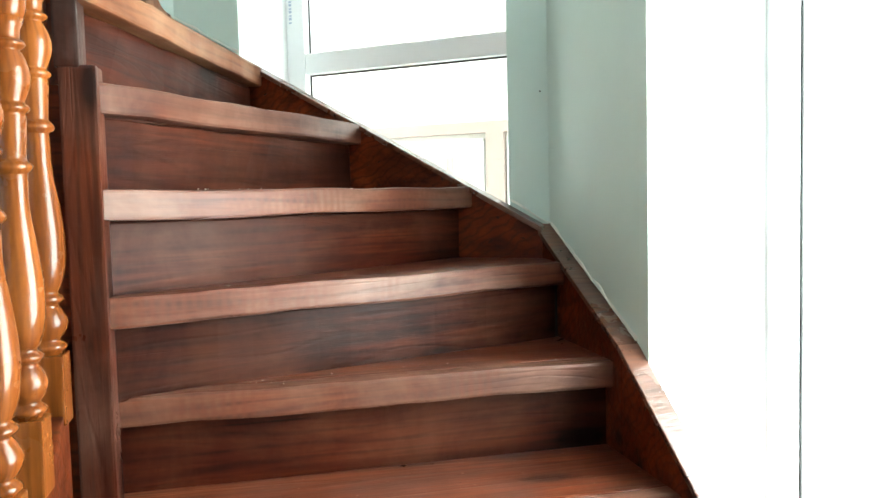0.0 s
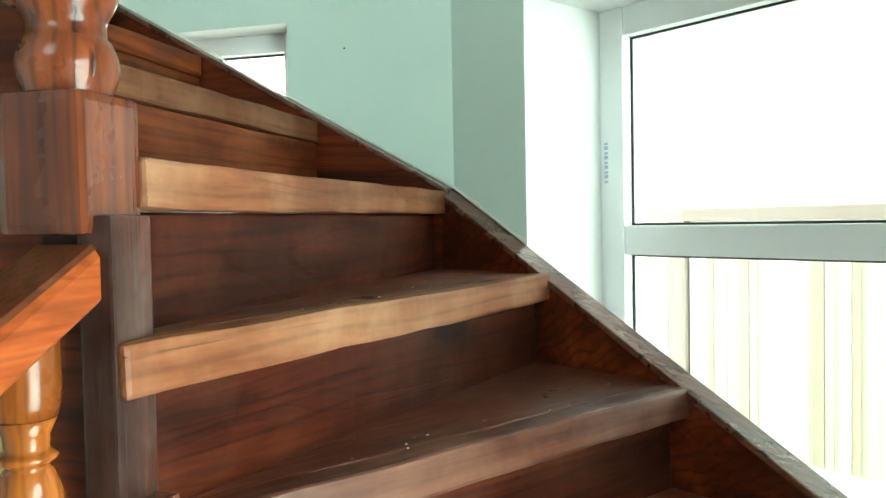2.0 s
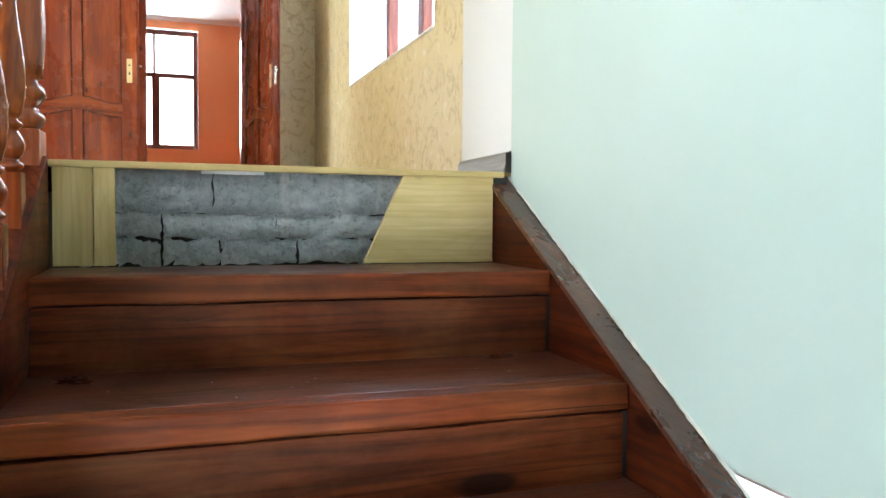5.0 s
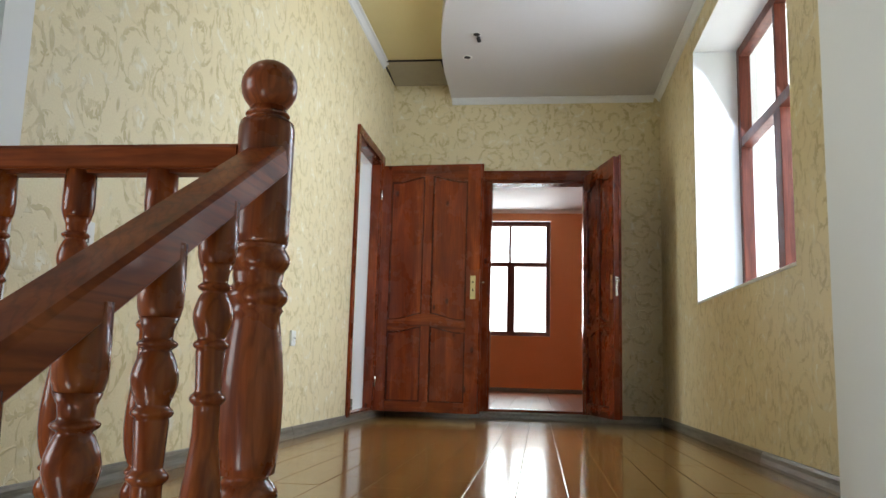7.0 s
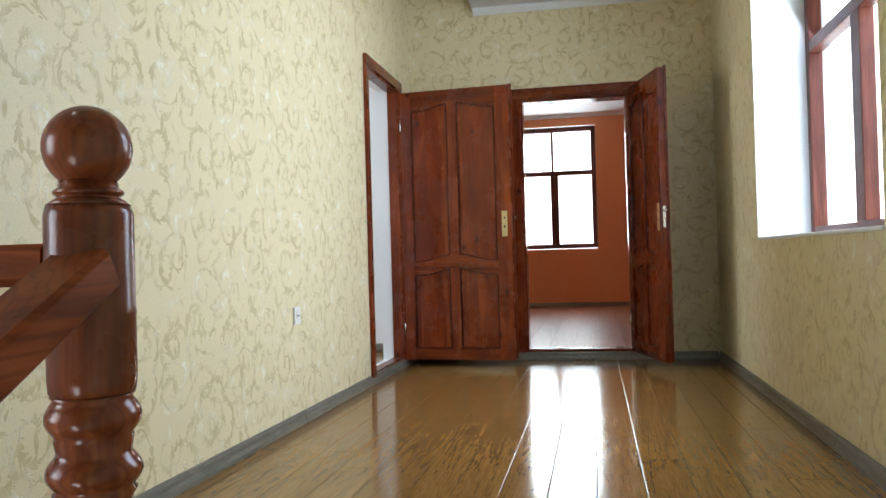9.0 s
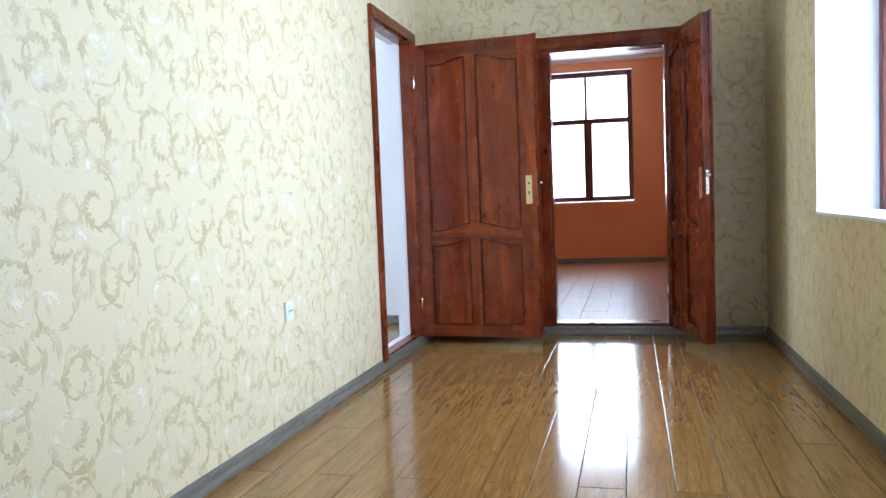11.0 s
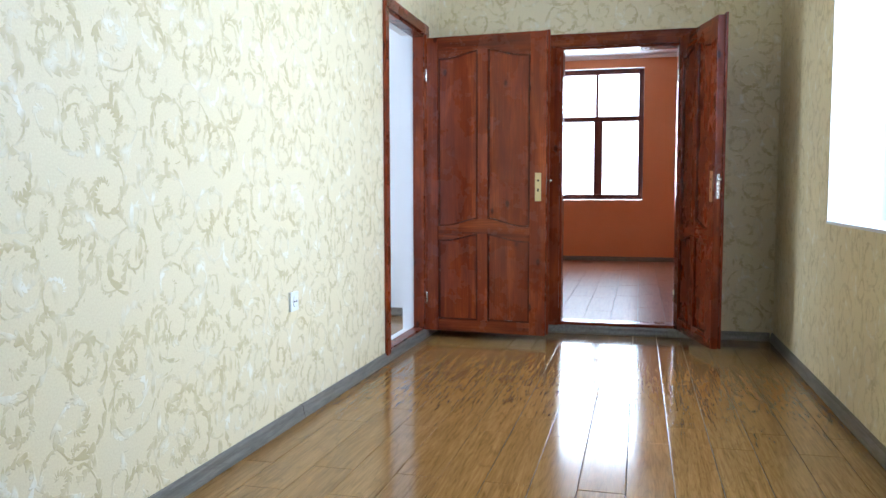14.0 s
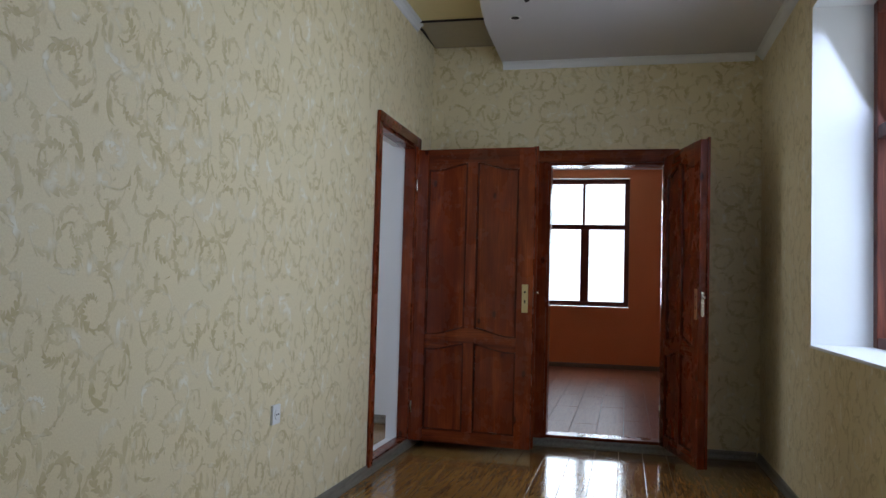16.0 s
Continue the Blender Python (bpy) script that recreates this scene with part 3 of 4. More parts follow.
INNER, SIDE_IN, SIDE_OUT = Vector((-0.165, 1.68, 0)), 1.752, 2.776
TH = 0.052


def wobble(bm, amount, seed):
    for v in bm.verts:
        n = noise.noise_vector(v.co * 9.0 + Vector((seed, 0, 0)))
        v.co += n * amount


def cut_board(points, z0, z1, bevel, seed):
    """A flat board with eased, slightly uneven edges."""
    bm = prism([Vector((p[0], p[1], z0)) for p in points], (0, 0, z1 - z0), 0)
    bmesh.ops.recalc_face_normals(bm, faces=bm.faces)
    long = [e for e in bm.edges if e.calc_length() > 0.5]
    bmesh.ops.subdivide_edges(bm, edges=long, cuts=14, use_grid_fill=True)
    bmesh.ops.bevel(bm, geom=[e for e in bm.edges if len(e.link_faces) == 2 and e.calc_face_angle(0) > 0.7], offset=bevel, segments=2, profile=0.6, affect="EDGES")
    wobble(bm, 0.0035, seed)
    return bm


def step(front_in, front_out, back, z, seed, low=None, over=0.034, nose_mat=None):
    """A tread (polygon from its nosing back to the next riser), its worn nosing strip and the riser below."""
    fi, fo = Vector((*front_in, 0)), Vector((*front_out, 0))
    d = (fo - fi).normalized()
    n = Vector((-d.y, d.x, 0))
    mid = sum((Vector((*b, 0)) for b in back), Vector()) / len(back)
    if (mid - fi).dot(n) < 0:
        n = -n
    strip = 0.05
    m = Matrix.Translation(fi + Vector((0, 0, z))) @ Matrix(((d.x, n.x, 0, 0), (d.y, n.y, 0, 0), (0, 0, 1, 0), (0, 0, 0, 1)))
    inv = m.inverted()
    length = (fo - fi).length
    nose = [(0, 0), (length, 0), (length, strip), (0, strip)]
    t = part("nosing", cut_board(nose, -TH, 0, 0.006, seed), nose_mat or NOSING_LOW, stair, "worn front edge with bared and scuffed timber", m)
    pts = [(0, strip + 0.001), (length, strip + 0.001)] + [tuple((inv @ Vector((*b, z)))[:2]) for b in back]
    part("tread", prism([Vector((*p, -TH)) for p in pts], (0, 0, TH - 0.001), 0.003), TREAD_X, stair, "", m)
    low = z - RISE if low is None else low
    # Risers below the straight upper flight take the colour with shade painted in.
    part("riser", cut_board([(0.0, over), (length - 0.009, over), (length - 0.009, over + 0.024), (0.0, over + 0.024)], low - z - 0.008, -TH - 0.003, 0.003, seed + 5), RISER_UP if over < 0.01 else RISER_SHADED, stair, "scratched riser board with knots and splits", m)
    # Near-black filler strip that paints the shade of the gap beside the string.
    part("joint", box(length - 0.011, length + 0.001, over + 0.005, over + 0.02, low - z, -TH - 0.004), DARK, stair, "dark strip standing in for the shade in the riser's end joint", m)
    part("batten", box(0.002, length - 0.012, over + 0.026, over + 0.046, -TH - 0.035, -TH - 0.001), STRING, stair, "", m)


def at_wall(c):
    return {"A": (0.775, 1.70), "B": (0.775, 1.958), "C": (0.622, 2.205), "D": (0.368, 2.395), "E": (0.112, 2.585), "F": (-0.150, 2.772)}[c]


IN = {"A": (-0.165, 1.692), "B": (-0.165, 1.652), "C": (-0.165, 1.642), "D": (-0.167, 1.648), "E": (-0.17, 1.64), "F": (-0.19, 1.70)}
# lower straight flight
for k in range(5, 0, -1):
    y, z = 1.70 - GO * k, LEVEL["A"] - RISE * k
    step((-0.165, y), (0.775, y), [(0.775, y + GO + 0.06), (-0.165, y + GO + 0.06)], z, 3.0 * k)
step(IN["A"], at_wall("A"), [(0.775, 2.02), (-0.165, 1.74)], LEVEL["A"], 21)
step(IN["B"], at_wall("B"), [(0.775, 2.115), (0.575, 2.26), (-0.165, 1.75)], LEVEL["B"], 24)
step(IN["C"], at_wall("C"), [(0.32, 2.45), (-0.165, 1.76)], LEVEL["C"], 27)
step(IN["D"], at_wall("D"), [(0.06, 2.63), (-0.17, 1.76)], LEVEL["D"], 30)
step(IN["E"], at_wall("E"), [(-0.145, 2.776), (-0.215, 2.776), (-0.24, 1.78)], LEVEL["E"], 33, None, 0.034, NOSING)
xs = {"F": -0.17, "G": -0.465, "H": -0.775, "I": -1.088, "J": -1.405}
step((-0.19, 1.712), at_wall("F"), [(xs["G"] - 0.06, SIDE_OUT), (xs["G"] - 0.06, SIDE_IN)], LEVEL["F"], 36, None, 0.03, NOSING)
for a, b in zip("GHIJ", "HIJT"):
    nxt = X_TOP + 0.02 if b == "T" else xs[b] - 0.06
    step((xs[a] + (0.0 if a != "J" else -0.03), SIDE_IN), (xs[a], SIDE_OUT), [(nxt, SIDE_OUT), (nxt, SIDE_IN)], LEVEL[a], 40 + 3 * ord(a), None, 0.003, NOSING if a == "G" else NOSING_TOP)

# outer strings, one board to each wall
SL = RISE / 0.3115


def string_board(name, p, q, out, depth, thick, cap):
    """A sloping board between two top points, its body below, with a cap strip on its top edge."""
    p, q = Vector(p), Vector(q)
    o = Vector((*out, 0)).normalized()
    part(name, prism([p, q, q - Vector((0, 0, depth)), p - Vector((0, 0, depth))], -o * thick, 0.002), STRING, stair, "stained string board against the wall")
    lift = Vector((0, 0, 0.004))
    part("string_cap", prism([p + lift + o * 0.012, q + lift + o * 0.012, q - lift * 2.5 + o * 0.012, p - lift * 2.5 + o * 0.012], -o * (thick + 0.02), 0.003), CAP, stair, "flat worn capping strip")


ztop = lambda x: 1.966 + SL * (-0.155 - x)
string_board("string", (-0.148, 2.818, 1.962), (X_TOP - 0.03, 2.818, ztop(X_TOP - 0.03)), (0, 1), 0.34, 0.040, True)
kd, cd = KNEE - DIAG_OUT * 0.012, CORN - DIAG_OUT * 0.012
string_board("string", (cd.x, cd.y, 1.962), (kd.x - 0.005, kd.y, 1.318), DIAG_OUT[:2], 0.36, 0.040, True)
string_board("string", (0.788, 2.125, 1.325), (0.788, 1.66, 1.103), (1, 0), 0.36, 0.024, True)
string_board("string", (0.788, 1.66, 1.103), (0.788, 0.30, 1.103 - 1.36 * 0.69), (1, 0), 0.26, 0.024, True)

PLASTER = paint("crumbled_plaster", (0.66, 0.68, 0.62), 0.1, 0.95, 0.5, (0.22, 0.19, 0.16))


def plaster_seam(p, q, out, seed):
    """A ragged line of filler where the plaster meets the string."""
    p, q, o = Vector(p), Vector(q), Vector((*out, 0)).normalized()
    n = int((q - p).length / 0.012)
    bm = bmesh.new()
    rows = []
    for k in range(n + 1):
        c = p.lerp(q, k / n)
        h = 0.002 + 0.012 * max(0, noise.noise(Vector((k * 0.21, seed, 0))) + 0.25)
        w = 0.004 + 0.005 * abs(noise.noise(Vector((k * 0.37, seed, 3))))
        rows.append([bm.verts.new(c + Vector((0, 0, 0.003))), bm.verts.new(c - o * w + Vector((0, 0, 0.004))), bm.verts.new(c - o * w * 0.5 + Vector((0, 0, h))), bm.verts.new(c + Vector((0, 0, h + 0.003)))])
    for a, b in zip(rows, rows[1:]):
        for k in range(3):
            bm.faces.new((a[k], a[k + 1], b[k + 1], b[k]))
    return tagged(part("plaster_seam", bm, PLASTER), "ragged crumbling plaster line along the stair string", "plaster", "plaster seams")


plaster_seam((-0.15, Y_STAIR - 0.001, 1.966), (X_TOP, Y_STAIR - 0.001, ztop(X_TOP) + 0.003), (0, 1), 1.0)
plaster_seam((CORN.x, CORN.y - 0.001, 1.966), (CORN.x + DIAG.x * 0.24, CORN.y + DIAG.y * 0.24 - 0.001, 1.966 - 0.24 * 0.548), DIAG_OUT[:2], 2.0)
plaster_seam((CORN.x + DIAG.x * 1.07, CORN.y + DIAG.y * 1.07 - 0.001, 1.385), (KNEE.x, KNEE.y - 0.001, 1.323), DIAG_OUT[:2], 3.0)
plaster_seam((X_RIGHT - 0.001, 2.12, 1.326), (X_RIGHT - 0.001, 1.66, 1.108), (1, 0), 4.0)

for place in ((-0.415, Y_STAIR, 2.317),):
    nail = thing("wall_nail", "small dark nail stub in the mint wall", "nail", "wall nails", Matrix.Translation(place) @ Euler((radians(90), 0, 0)).to_matrix().to_4x4())
    part("head", lathe([(0.002, 0.0), (0.0024, 0.0012), (0.0015, 0.002)], 8), GASKET, nail)
for u, z in ((1.155, 1.658),):
    pl = CORN + DIAG * u
    ang = math.atan2(DIAG_OUT.y, DIAG_OUT.x)
    nail = thing("wall_nail", "small dark nail stub in the mint wall", "nail", "wall nails", Matrix.Translation((pl.x, pl.y, z)) @ Euler((0, 0, ang)).to_matrix().to_4x4() @ Euler((0, radians(-90), 0)).to_matrix().to_4x4())
    part("head", lathe([(0.002, 0.0), (0.0024, 0.0012), (0.0015, 0.002)], 8), GASKET, nail)

rnd = random.Random(12)
crumbs = bmesh.new()
for c in "ABCDEFGHIJ":
    for k in range(11):
        if c in "FGHIJ":
            x, y = xs[c] - 0.03 - rnd.random() * 0.24, rnd.uniform(1.80, 2.74)
        else:
            s_, r_ = rnd.random(), rnd.uniform(0.03, 0.14)
            f, g = Vector((*IN[c], 0)), Vector((*at_wall(c), 0))
            d = (g - f).normalized()
            pt = f + (g - f) * (0.2 + 0.75 * s_) + Vector((-d.y, d.x, 0)) * r_ * (0.3 + s_)
            x, y = pt.x, pt.y
        g = bmesh.ops.create_icosphere(crumbs, subdivisions=1, radius=rnd.uniform(0.0006, 0.0018))
        bmesh.ops.transform(crumbs, verts=g["verts"], matrix=Matrix.Translation((x, y, LEVEL[c] + 0.001)) @ Matrix.Diagonal((1.4, 1.0, 0.6, 1)))
tagged(part("plaster_crumbs", crumbs, PLASTER), "scattered pale plaster crumbs lying on the treads", "debris", kind="stuff")

# inner string of the upper flight, and of the lower one
def inner_z(x):
    return 1.985 + SL * (-0.19 - x)


part("inner_string", prism([Vector((-0.26, 1.70, inner_z(-0.26) + 0.05)), Vector((X_TOP + 0.03, 1.70, inner_z(X_TOP + 0.03) + 0.05)), Vector((X_TOP + 0.03, 1.70, inner_z(X_TOP + 0.03) - 0.30)), Vector((-0.26, 1.70, inner_z(-0.26) - 0.30))], (0, 0.05, 0), 0.004), STRING, stair, "dark inner string carrying the balusters")
part("inner_string", prism([Vector((-0.262, 1.60, 1.10)), Vector((-0.262, 0.35, 1.10 - 1.25 * 0.685)), Vector((-0.262, 0.35, 0.0)), Vector((-0.262, 0.55, 0.0)), Vector((-0.262, 1.60, 0.75))], (0.050, 0, 0), 0.004), STRING, stair, "dark inner string carrying the balusters")

# mid post: square block with a notched foot, a long board below, turned above
post = thing("newel_post", "chipped dark-stained newel post with turned rings at the winders", "newel post", m=pose(-0.228, 1.70, 0))
part("upper_board", box(0.012, 0.050, -0.060, 0.0, 1.62, 1.90, 0.004), POST_DARK, post, "narrow scarred length with old mortar stains")
part("lower_board", box(0.016, 0.074, -0.058, 0.0, 0.0, 1.625, 0.005), POST_LOW, post, "scarred lower length worn grey at the edges")
part("back_board", box(-0.045, 0.016, -0.040, 0.02, 0.0, 1.92, 0.003), STRING, post, "darker board behind")
pb = box(-0.060, 0.031, -0.076, 0.014, 1.882, 2.016, 0.010)
part("block", pb, POST_MID, post, "square block with chipped varnish")
prof = [(0.040, 2.014), *bead(2.018, 2.068, 0.040, 0.047), (0.036, 2.072), (0.036, 2.085), *bead(2.09, 2.145, 0.038, 0.048), (0.034, 2.15), (0.042, 2.25), (0.047, 2.33), (0.042, 2.46), (0.034, 2.56), *bead(2.57, 2.60, 0.034, 0.044), (0.042, 2.61), (0.042, 2.72)]
AXIS = Matrix.Translation((-0.0145, -0.031, 0))
part("turned_shaft", lathe(prof), POST_MID, post, "", AXIS)
part("knob", lathe([(0.03, 2.72), (0.036, 2.735), (0.028, 2.745), *[(0.045 * math.sin(math.pi * (0.2 + 0.8 * k / 10)), 2.795 - 0.052 * math.cos(math.pi * (0.2 + 0.8 * k / 10))) for k in range(10)]]), POST, post, "round ball top", AXIS)


def turned_baluster(height, amber=False):
    """One baluster: square ends, rings, a ball and a long vase; foot at the origin."""
    mat = LIGHT_BALUSTER if amber else BALUSTER
    b = thing("baluster", "turned amber-varnished wooden baluster under the handrail" if amber else "turned red-brown varnished wooden baluster under the handrail", "baluster", "stair balusters")
    part("foot_block", box(-0.026, 0.026, -0.026, 0.026, -0.03, 0.08, 0.004), mat, b)
    pr = [(0.020, 0.078), *bead(0.083, 0.100, 0.021, 0.028), (0.019, 0.103), *bead(0.105, 0.152, 0.021, 0.031), (0.019, 0.155), *bead(0.158, 0.174, 0.020, 0.027), (0.019, 0.178)]
    for k in range(13):
        s = k / 12
        pr.append((0.0195 + 0.0135 * math.sin(math.pi * min(1.0, 0.10 + 1.05 * s ** 0.75)) ** 1.2, 0.182 + 0.238 * s))
    pr += [*bead(0.421, 0.440, 0.020, 0.027), (0.019, 0.443), (0.022, 0.50), *bead(0.503, 0.518, 0.021, 0.027), *bead(0.521, 0.586, 0.021, 0.030), (0.018, 0.589), *bead(0.591, 0.604, 0.019, 0.026), (0.019, 0.607), (0.020, 0.618), (0.026, 0.632)]
    part("turned_shaft", lathe(pr, 20), mat, b)
    part("head_block", lathe([(0.020, 0.628), (0.026, 0.634), (0.029, 0.645), (0.030, 0.66), (0.029, height + 0.02)], 20), mat, b)
    return b


# upper flight balusters
rail_top = lambda x: 3.640 + 0.54 * (-1.65 - x)
first = turned_baluster(0.71)
for k in range(8):
    x = -1.48 + 0.168 * k
    m = pose(x, 1.715, rail_top(x) - 0.058 - 0.71)
    if k == 0:
        first.matrix_basis = m
    else:
        copy_thing(first, m)
land = turned_baluster(0.71)
for k, y in enumerate((1.489, 1.322, 1.155, 0.99)):
    m = pose(-1.725, y, floor_z(-1.725))
    if k == 0:
        land.matrix_basis = m
    else:
        copy_thing(land, m)
amber = turned_baluster(0.71, True)
for k in range(8):
    y = 1.592 - 0.128 * k
    m = pose(-0.235, y, 1.80 + 0.52 * (y - 1.592) - 0.71)
    if k == 0:
        amber.matrix_basis = m
    else:
        copy_thing(amber, m)

# landing newel with ball
newel = thing("newel_post", "varnished landing newel post with ball top and turned rings", "newel post", m=pose(-1.725, 1.69, 0))
part("foot_block", box(-0.05, 0.05, -0.05, 0.05, 2.58, 2.96, 0.006), POST, newel)
prof = [(0.042, 2.96), *bead(2.965, 3.0, 0.045, 0.056), (0.04, 3.005), *bead(3.01, 3.06, 0.042, 0.058), (0.04, 3.065)]
prof += [(0.044 + 0.014 * math.sin(math.pi * (0.15 + 0.85 * k / 14)), 3.07 + 0.28 * k / 14) for k in range(15)]
prof += [(0.05, 3.36), *bead(3.365, 3.405, 0.046, 0.057), (0.044, 3.41), (0.047, 3.425), *bead(3.43, 3.475, 0.046, 0.057), (0.05, 3.48)]
part("turned_shaft", lathe(prof, 24), POST, newel)
part("round_block", lathe([(0.046, 3.478), (0.051, 3.484), (0.0525, 3.50), (0.0525, 3.575), (0.0535, 3.580), (0.0525, 3.585), (0.0525, 3.702), (0.050, 3.712), (0.046, 3.716)], 28), POST, newel)
part("neck", lathe([(0.05, 3.714), (0.04, 3.722), *bead(3.724, 3.736, 0.036, 0.042), (0.034, 3.745)], 24), POST, newel)
part("ball", lathe([(max(0.004, 0.053 * math.sin(math.pi * (0.18 + 0.82 * k / 14))), 3.786 - 0.053 * math.cos(math.pi * (0.18 + 0.82 * k / 14))) for k in range(15)], 28), POST, newel, "glossy turned ball")


def handrail(name, label, p, q, across, w=0.068, h=0.062, top=None):
    """A moulded handrail from p to q (its top middle line)."""
    p, q, c = Vector(p), Vector(q), Vector(across).normalized()
    d = (q - p).normalized()
    up = c.cross(d)
    if up.z < 0:
        up = -up
    shape = [(-w / 2 + 0.006, 0), (w / 2 - 0.006, 0), (w / 2, -0.008), (w / 2, -h + 0.004), (w / 2 - 0.004, -h), (-w / 2 + 0.004, -h), (-w / 2, -h + 0.004), (-w / 2, -0.008)]
    bm = prism([p + c * a + up * b for a, b in shape], q - p, 0)
    r = thing(name, label, "handrail")
    mat = RAIL if abs(d.x) > abs(d.y) else RAIL_Y
    part("rail", bm, mat, r)
    if top:
        cap = [(-w / 2 + 0.002, 0.0005), (w / 2 - 0.002, 0.0005), (w / 2 - 0.007, 0.004), (-w / 2 + 0.007, 0.004)]
        part("worn_top", prism([p + c * a + up * b for a, b in cap], q - p, 0), top, r, "darker hand-worn upper face")
    n = [(-w / 2 + 0.014, -h), (w / 2 - 0.014, -h), (w / 2 - 0.014, -h - 0.007), (-w / 2 + 0.014, -h - 0.007)]
    part("under_strip", prism([p + c * a + up * b for a, b in n], q - p, 0), mat, r, "thin strip under the rail")
    return r


handrail("handrail", "dark varnished sloping handrail of the upper flight", (-1.685, 1.705, rail_top(-1.685)), (-0.27, 1.705, rail_top(-0.27)), (0, 1, 0), 0.074, 0.052)
handrail("handrail", "level varnished handrail across the landing edge", (-1.725, 1.645, 3.668), (-1.725, Y_LEFT, 3.668), (1, 0, 0), 0.066, 0.046)
handrail("handrail", "worn brown sloping handrail of the lower flight", (-0.228, 1.64, 1.87), (-0.228, 0.55, 1.87 - 1.09 * 0.52), (1, 0, 0), 0.074, 0.046, RAIL_TOP)

# top riser: bare concrete with rough pine offcuts, and the board edge of the landing
front = thing("landing_front", "bare grey concrete landing edge patched with pine offcuts", "landing edge")


def rough_block(y0, y1, z0, z1, proud, seed):
    """A cast or laid block with an uneven face and broken arrises."""
    bm = bmesh.new()
    nu, nv = max(4, int((y1 - y0) / 0.012)), max(4, int((z1 - z0) / 0.010))
    g = []
    for u in range(nu + 1):
        row = []
        for v in range(nv + 1):
            y, z = y0 + (y1 - y0) * u / nu, z0 + (z1 - z0) * v / nv
            e = min(v, nv - v, u + 1, nu - u + 1)
            q = Vector((y * 22, z * 30, seed))
            x = X_TOP - 0.016 + proud + 0.012 * noise.noise(q) + 0.014 * noise.noise(q * 2.3) - (0.012 if e == 0 else 0.003 if e == 1 else 0)
            if e <= 1:
                z += 0.009 * noise.noise(q * 1.3 + Vector((5, 1, 0)))
                y += 0.007 * noise.noise(q * 1.7 + Vector((1, 7, 0)))
            row.append(bm.verts.new((x, y, z)))
        g.append(row)
    for u in range(nu):
        for v in range(nv):
            bm.faces.new((g[u][v], g[u + 1][v], g[u + 1][v + 1], g[u][v + 1])).smooth = True
    return bm


part("backing", box(X_TOP - 0.06, X_TOP - 0.028, 1.75, 2.79, 2.60, 2.89), DARK, front, "dark open joints")
for y0, y1, sd in ((1.80, 2.085, 1), (2.088, 2.70, 2)):
    part("concrete_band", rough_block(y0, y1, 2.785, 2.890, 0.010, sd), CONCRETE, front, "cast concrete band with a crack")
for y0, y1, sd in ((1.80, 1.975, 3), (1.978, 2.23, 4), (2.232, 2.60, 5)):
    part("block", rough_block(y0, y1, 2.728, 2.790, 0.004, sd), CONCRETE_PALE, front, "limewashed block with pale drips")
for y0, y1, sd in ((1.80, 1.972, 6), (1.978, 2.10, 7), (2.104, 2.28, 8), (2.284, 2.50, 9)):
    part("block", rough_block(y0, y1, 2.668, 2.731, 0.0, sd), CONCRETE, front)
part("offcut", prism([Vector((X_TOP + 0.004, 2.535, 2.888)), Vector((X_TOP + 0.004, 2.772, 2.888)), Vector((X_TOP + 0.004, 2.772, 2.672)), Vector((X_TOP + 0.004, 2.437, 2.672))], (0.016, 0, 0), 0.002), PINE, front, "slanted pine offcut")
part("offcut", box(X_TOP + 0.004, X_TOP + 0.02, 1.755, 1.835, 2.672, 2.886, 0.002), PINE_Z, front, "upright pine offcut")
part("offcut", box(X_TOP + 0.005, X_TOP + 0.026, 1.837, 1.880, 2.672, 2.886, 0.002), PINE_Z, front, "narrow pine strip")
part("fillet", box(X_TOP + 0.004, X_TOP + 0.022, 2.437, 2.772, 2.671, 2.679, 0.001), PINE, front, "thin pine fillet")
part("filler", box(X_TOP + 0.002, X_TOP + 0.016, 2.06, 2.20, 2.878, 2.886, 0.003), WHITE_PAINT, front, "smear of white filler")

part("skirting_end", box(X_TOP + 0.0005, X_TOP + 0.004, Y_STAIR - 0.016, Y_STAIR - 0.001, 2.90, 2.952, 0.0008), DARK, front, "black hollow cut end of the skirting")
part("open_corner", box(X_TOP - 0.02, X_TOP + 0.016, 2.774, 2.812, 2.868, 2.890, 0.003), DARK, front, "dark open corner under the floor edge")

# pine boards closing the side under the upper flight, their shade put into the colour
clad = thing("pine_cladding", "pine boards closing the space under the flight, coloured olive for its shade", "cladding")
x = -0.30
while x > X_TOP:
    top = inner_z(x) - 0.29
    part("board", prism([Vector((x, 1.685, 0)), Vector((x - 0.088, 1.685, 0)), Vector((x - 0.088, 1.685, top + 0.05)), Vector((x, 1.685, top))], (0, 0.014, 0), 0.003), PINE_SHADED, clad)
    x -= 0.09

# ---- windows ----


